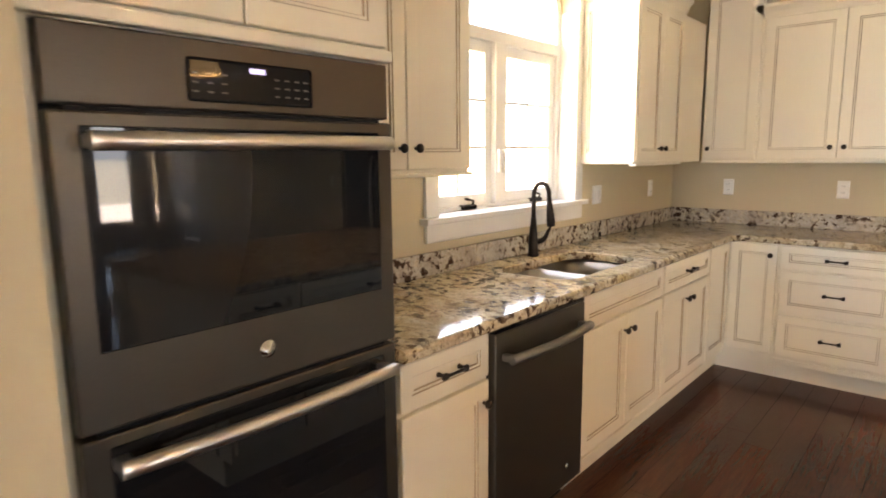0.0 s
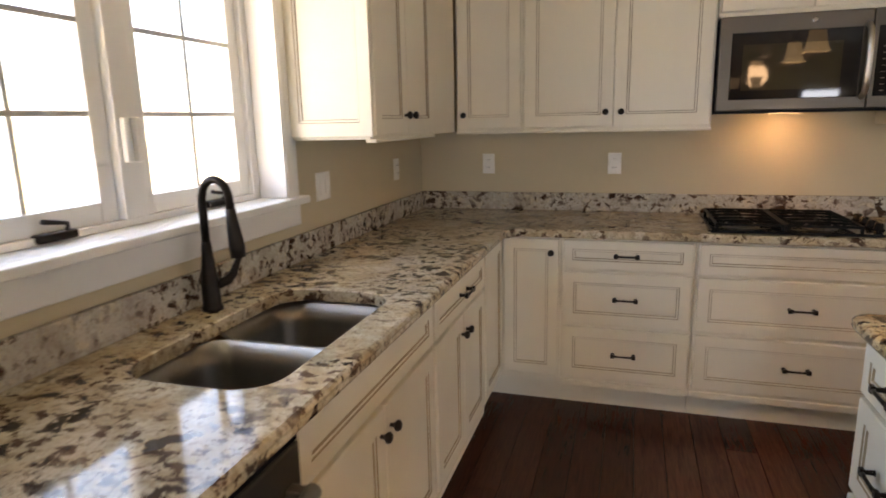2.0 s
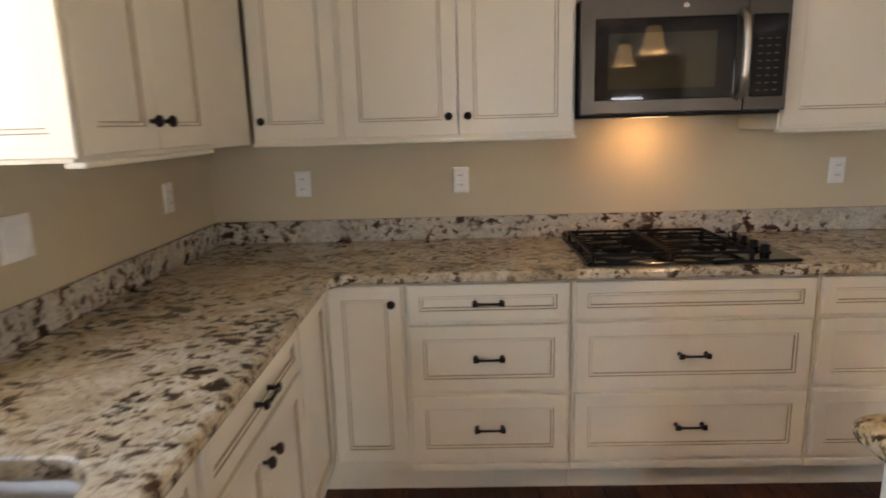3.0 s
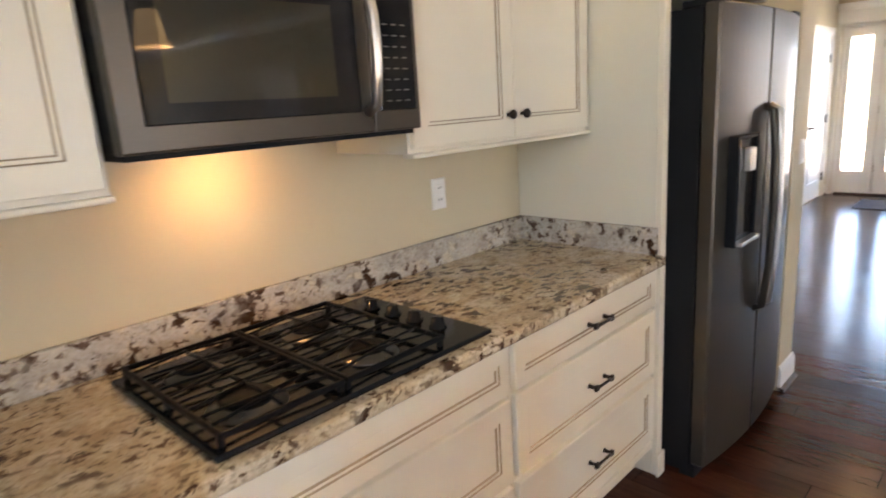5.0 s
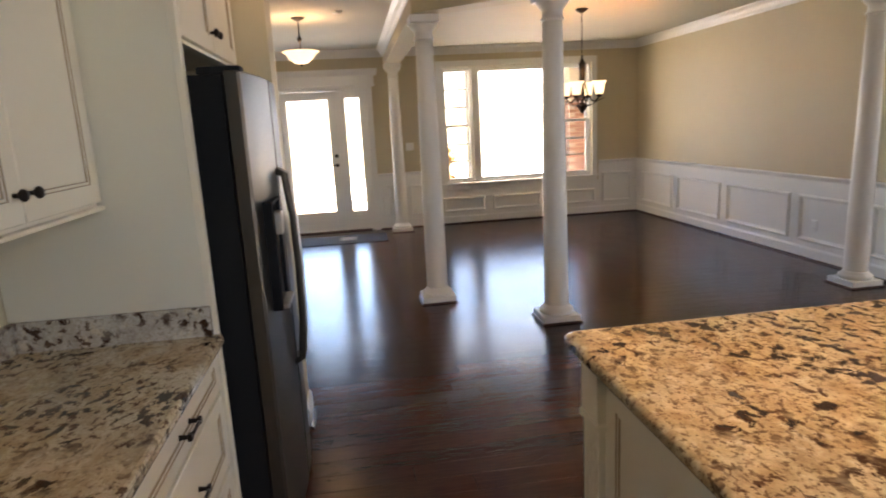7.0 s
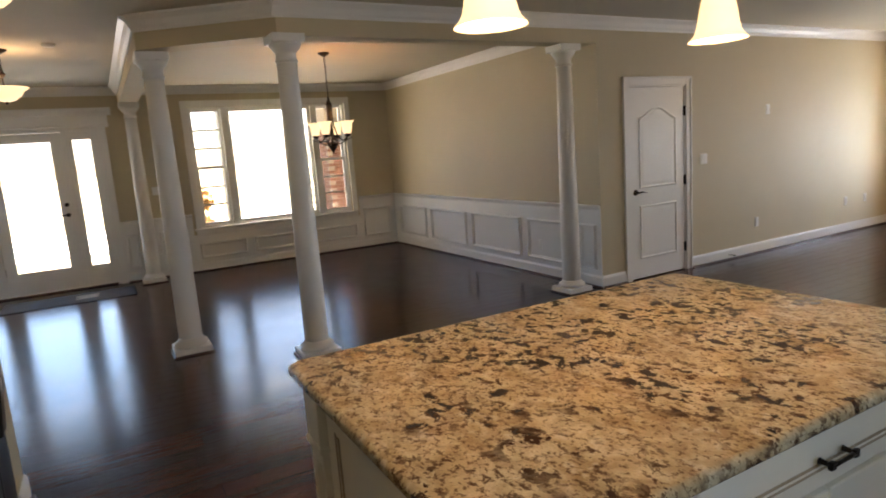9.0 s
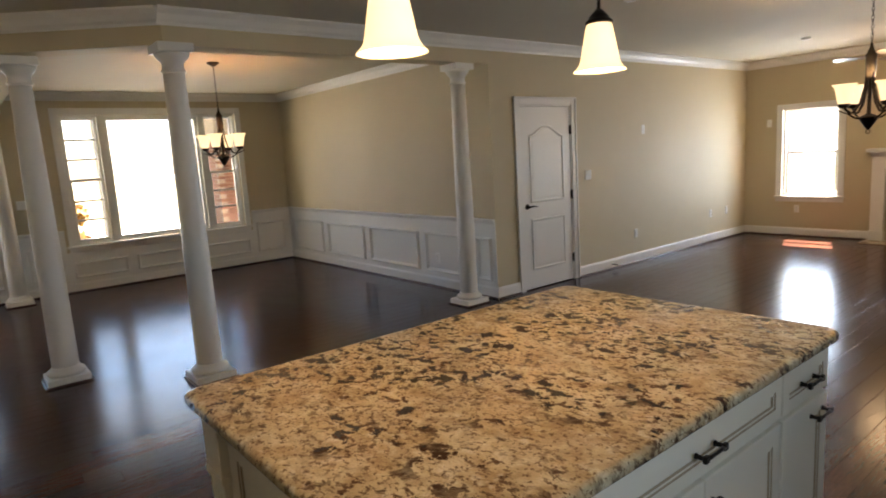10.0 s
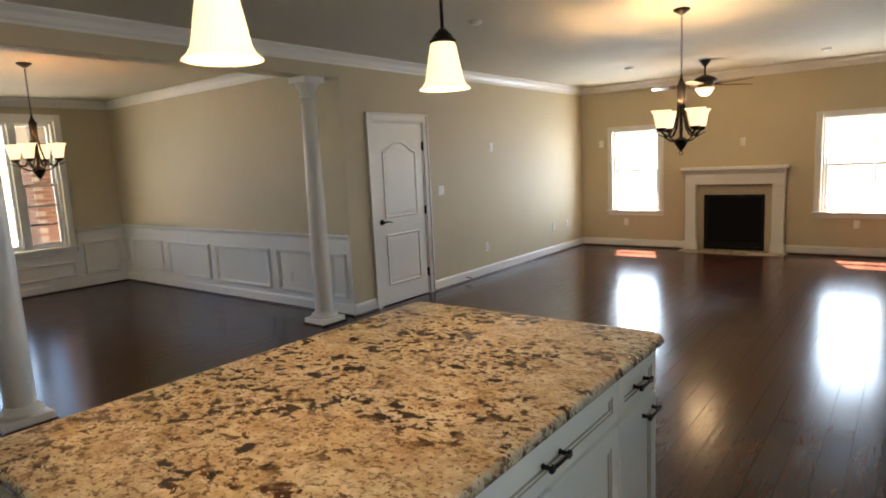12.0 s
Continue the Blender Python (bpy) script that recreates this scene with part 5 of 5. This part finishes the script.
for x0, x1, z0, z1 in ((2.718, 2.83, 0.016, 0.335), (2.718, 2.83, 0.338, 0.68), (2.718, 2.83, 0.683, 1.027), (3.65, 3.772, 0.016, 0.335), (3.65, 3.772, 0.338, 0.68), (3.65, 3.772, 0.683, 1.027), (2.833, 3.24, 0.86, 1.027), (3.243, 3.647, 0.86, 1.027)):
    box(bm, x0, x1, 0.003, 0.025, z0, z1, 0.002)
part("tile_surround", bm, TILE, fg)
part("hearth", fresh((2.50, 3.99, 0.003, 0.36, 0.0, 0.014), bevel=0.003), TILE, fg)
bm = fresh((2.832, 3.648, -0.42, -0.40, 0.10, 0.86), (2.832, 2.85, -0.40, 0.0, 0.10, 0.86), (3.63, 3.648, -0.40, 0.0, 0.10, 0.86), (2.85, 3.63, -0.40, 0.0, 0.10, 0.12), (2.85, 3.63, -0.40, 0.0, 0.84, 0.86))
part("firebox", bm, FIREBOX, fg)
bm = ring_bm(bmesh.new(), 2.815, 3.665, 0.03, 0.87, 0.045, 0.026, 0.04, 0.004)
box(bm, 2.86, 3.62, 0.028, 0.036, 0.076, 0.15, 0.003)
part("firebox_frame", bm, SLATE_SIDE, fg)
part("fire_glass", fresh((2.86, 3.62, 0.0, 0.006, 0.13, 0.825)), OVENGLASS, fg, "dark fireplace glass")


# ---- outlets, switches, detectors ----
def plate(m, kind, label):
    w_, h_ = (0.072, 0.116) if kind in ("outlet", "toggle") else (0.118, 0.116)
    p = thing("wall_outlet" if kind == "outlet" else "light_switch", m, label, "outlet" if kind == "outlet" else "switch")
    part("cover", nested(bmesh.new(), w_, h_, [(0, 0.001, 0), (0.004, -0.005, 0), (0.01, -0.006, 0)], 0.0015), PLASTIC, p, at=pose(-w_ / 2, -0.002, -h_ / 2))
    if kind == "outlet":
        for z in (-0.022, 0.022):
            bm = fresh((-0.017, 0.017, -0.0105, -0.007, z - 0.014, z + 0.014), bevel=0.003)
            s = part("socket", bm, PLASTIC, p)
            bm = fresh((-0.008, -0.0055, -0.0112, -0.010, z - 0.003, z + 0.006), (0.0055, 0.008, -0.0112, -0.010, z - 0.003, z + 0.006))
            part("slots", bm, SLATE_SIDE, s)
    else:
        for x in ((-0.023, 0.023) if kind == "double" else (0.0,)):
            part("rocker", fresh((x - 0.016, x + 0.016, -0.0115, -0.007, -0.032, 0.032), bevel=0.003), PLASTIC, p)
    return p


OUT = "white duplex outlet with cover plate on the wall"
for x in (0.418, 1.132, 2.795):
    plate(pose(x, 0, 1.18), "outlet", OUT)
plate(pose(0, -1.263, 1.178, 0, 0, 90), "double", "white double switch beside the sink window")
plate(pose(0, -0.43, 1.18, 0, 0, 90), "outlet", OUT)
plate(pose(0, -3.114, 1.15, 0, 0, 90), "double", "white double switch under the wall cabinet")
plate(pose(LX, -7.30, 1.225, 0, 0, -90), "double", "white switch plate beside the closet door")
plate(pose(LX, -8.47, 1.74, 0, 0, -90), "toggle", "white cover plate high on the wall")
for y, z in ((-8.28, 0.388), (-10.25, 0.44), (-10.75, 0.44)):
    plate(pose(LX, y, z, 0, 0, -90), "outlet", OUT)
for x, z in ((4.925, 0.42), (1.684, 0.45), (3.136, 1.655)):
    plate(pose(x, FY, z, 0, 0, 180), "outlet", OUT)
plate(pose(5.35, FY, 1.74, 0, 0, 180), "toggle", "white cover plate beside the living room window")
plate(pose(6.72, WY + 0.006, 0.36, 0, 0, 180), "outlet", "white duplex outlet on the wainscot")
plate(pose(FX, -2.02, 1.25, 0, 0, -90), "double", "white switch plate beside the dining window")
plate(pose(4.46, -0.79, 1.18), "toggle", "white switch plate beside the refrigerator")
for x, y in ((4.0, -5.66), (7.6, -1.1), (4.2, -9.6), (2.0, -10.2)):
    dt = thing("smoke_detector", pose(x, y, H), "small white round detector on the ceiling", "detector", "ceiling detectors")
    part("body", lathed([(0.0, -0.028), (0.035, -0.027), (0.050, -0.018), (0.055, -0.0005), (0.0, -0.0002)], 20), PLASTIC, dt)
dst = thing("door_stop", pose(LX - 0.015, -7.73, 0.06), "bronze spring door stop on the baseboard", "door stop")
part("spring", tube(bmesh.new(), [(0, 0, 0), (-0.05, 0, 0.0), (-0.085, 0, -0.002)], [0.006, 0.006, 0.009], 8), BRONZE, dst)
mt = thing("door_mat", pose(9.98, -0.70, 0.0), "dark flat door mat with a pale print", "door mat")
part("base", fresh((-0.30, 0.36, -0.85, 0.62, 0.0, 0.010), bevel=0.004), MATFIBRE, mt)
bm = bmesh.new()
for k in range(5):
    box(bm, -0.06 + 0.05 * k, -0.035 + 0.05 * k, -0.42 + 0.02 * (k % 2), -0.16 - 0.03 * (k % 3), 0.0102, 0.0116)
part("print", bm, MATPRINT, mt)

# ---- outside ----
structure("ground", fresh((-400, 400, -400, 400, -0.52, -0.5)), GRASS, "dry lawn reaching to the distance", "ground")
structure("road", fresh((19, 26, -150, 150, -0.499, -0.47)), CONCRETE, "pale road in front of the house", "road")
structure("porch_floor", fresh((FX + 0.2, 12.9, -5.9, 1.5, -0.5, -0.03)), CONCRETE, "pale concrete porch floor", "porch")
structure("porch_roof", fresh((FX + 0.2, 13.1, -6.3, 2.0, 2.72, 3.0)), TRIM, "white porch ceiling and roof edge", "roof")
structure("house_roof", fresh((-0.5, FX + 0.4, FY - 0.5, 0.9, H + 0.11, H + 0.3)), ROOFING, "grey shingled roof slab", "roof")
for y in (-3.36, 0.9):
    pc = thing("porch_post", pose(12.6, y, -0.03), "square porch post, coloured grey like its shaded side", "porch post", "porch posts")
    part("shaft", fresh((-0.09, 0.09, -0.09, 0.09, 0.0, 2.75), bevel=0.004), SHADED_POST, pc)
    part("foot", fresh((-0.12, 0.12, -0.12, 0.12, 0.0, 0.16), bevel=0.004), SHADED_POST, pc)

# brick wing beside the porch
bw = thing("brick_wing", pose(12.0, -5.05, -0.5), "red brick house wing beside the porch", "brick wall")
part("mortar_core", fresh((0.006, 1.10, -1.0, -0.006, 0.0, 3.2)), MORTAR, bw)
me = bpy.data.meshes.new("brick")
bm = fresh((0, 0.203, -0.010, 0.0, 0, 0.057), bevel=0.002)
bm.to_mesh(me)
bm.free()
me.materials.append(BRICK)
me2 = bpy.data.meshes.new("brick_end")
bm = fresh((-0.010, 0.0, -0.203, 0.0, 0, 0.057), bevel=0.002)
bm.to_mesh(me2)
bm.free()
me2.materials.append(BRICK)
for row in range(14, 40):
    for col in range(5):
        b_ = new("brick", me)
        b_.parent = bw
        b_.matrix_basis = pose(0.0 + col * 0.213 + (0.1 if row % 2 else 0), 0.002, row * 0.067)
    for col in range(4):
        b_ = new("brick", me2)
        b_.parent = bw
        b_.matrix_basis = pose(0.006, -0.01 - col * 0.213 - (0.1 if row % 2 else 0), row * 0.067)

rnd = random.Random(5)


def shrub(name, m, label, height, spread, leaf, count, material, leafsize=0.07):
    """Trunk with limbs and a crown of many small leaves."""
    s = thing(name, m, label, "tree")
    bm = bmesh.new()
    tips = []
    thin = 0.25 if height > 5 else 1.0
    tube(bm, [(0, 0, 0), (0.02, 0.01, height * 0.25), (0.0, 0.03, height * 0.5)], [0.05 * thin * height / 2, 0.035 * thin * height / 2, 0.02 * thin * height / 2], 7)
    for k in range(9):
        a, r = rnd.uniform(0, 6.28), rnd.uniform(0.4, 1.0) * spread
        z = height * rnd.uniform(0.45, 0.95)
        z0 = height * rnd.uniform(0.2, 0.45)
        tip = (r * math.cos(a), r * math.sin(a), z)
        tube(bm, [(0, 0.02, z0), (tip[0] * 0.5, tip[1] * 0.5, z0 + (z - z0) * 0.6), tip], [0.02 * thin * height / 2, 0.012 * thin * height / 2, 0.004], 6)
        tips.append(Vector(tip))
    part("trunk", bm, FARLEAF, s)
    if count:
        bm = bmesh.new()
        for k in range(count):
            p = rnd.choice(tips) + Vector([rnd.gauss(0, spread * 0.28) for _ in range(3)])
            q = Euler([rnd.uniform(0, 6.28) for _ in range(3)]).to_matrix()
            ls = leafsize * rnd.uniform(0.6, 1.3)
            vs = [bm.verts.new(p + q @ Vector(v) * ls) for v in ((-1, 0, 0), (0, -0.5, 0.1), (1, 0, 0), (0, 0.5, 0.1))]
            bm.faces.new(vs)
        part("crown", bm, material, s, leaf, tidy=False)
    return s


shrub("yellow_shrub", pose(14.6, -2.98, -0.5), "small shrub with bright yellow autumn leaves", 1.60, 0.27, "bright yellow leaves", 2600, LEAF, 0.085)
for k in range(16):
    x = -9 + 1.5 * k
    shrub("bare_tree", pose(x + rnd.uniform(-0.4, 0.4), FY - 26 - rnd.uniform(0, 14), -0.5), "bare grey tree at the edge of the woods", 9, 1.6, "sparse grey twigs", 260, FARLEAF, 0.10)
for y, wdt in ((-3.5, 8.0), (6.5, 7.0)):
    hs = thing("neighbour_house", pose(-34, y, -0.5), "pale neighbouring house with a grey roof", "house")
    part("wall", fresh((-4, 4, -wdt / 2, wdt / 2, 0, 2.6)), CONCRETE, hs)
    bm = bmesh.new()
    sweep(bm, [(-4.6, 0), (4.6, 0), (0, 2.4)], (0, -wdt / 2 - 0.4, 2.6), (0, wdt / 2 + 0.4, 2.6), (1, 0, 0))
    part("roof", bm, ROOFING, hs)

# ---- floor planks ----
PW = 0.128
near, far = [], bmesh.new()
rp = random.Random(11)
nx = int((FX + 0.2) / PW) + 1
pieces = []
for i in range(nx):
    x0 = i * PW
    y = FY - rp.uniform(0.0, 1.2)
    while y < 0.57:
        ln = rp.choice((1.1, 1.4, 1.7, 2.0, 2.3))
        a, b = max(y, FY), min(y + ln, 0.57)
        y += ln
        if b - a < 0.08 or x0 + PW > FX + 0.2:
            continue
        xc, yc = x0 + PW / 2, (a + b) / 2
        if x0 < LX and x0 + PW > LX + 0.21 and yc < WY:
            continue
        pieces.append((x0, a, b, xc, yc))


def plank(bm, x0, x1, y0, y1):
    z, e = 0.0, 0.0018
    top = [(x0 + e, y0 + e), (x1 - e, y0 + e), (x1 - e, y1 - e), (x0 + e, y1 - e)]
    low = [(x0 + 0.0007, y0 + 0.0007), (x1 - 0.0007, y0 + 0.0007), (x1 - 0.0007, y1 - 0.0007), (x0 + 0.0007, y1 - 0.0007)]
    t = [bm.verts.new((*p, z)) for p in top]
    l = [bm.verts.new((*p, z - 0.0012)) for p in low]
    d_ = [bm.verts.new((*p, z - 0.012)) for p in low]
    bm.faces.new(t)
    for p, q in ((l, t), (d_, l)):
        for k in range(4):
            bm.faces.new((p[k], p[(k + 1) % 4], q[(k + 1) % 4], q[k]))


floor = thing("floor", pose(0, 0, 0), "dark hand-scraped hardwood plank floor", "floor")
floor["kind"] = "structure"
pieces.sort(key=lambda p: math.hypot(p[3] - 4.3, p[4] + 3.2))
for x0, a, b, xc, yc in pieces[:300]:
    bm = bmesh.new()
    plank(bm, x0, x0 + PW, a, b)
    part("plank", bm, WOOD, floor, tidy=False)
for x0, a, b, xc, yc in pieces[300:]:
    plank(far, x0, x0 + PW, a, b)
ob = part("planks", far, WOOD, floor, tidy=False)
ob["kind"] = "stuff"
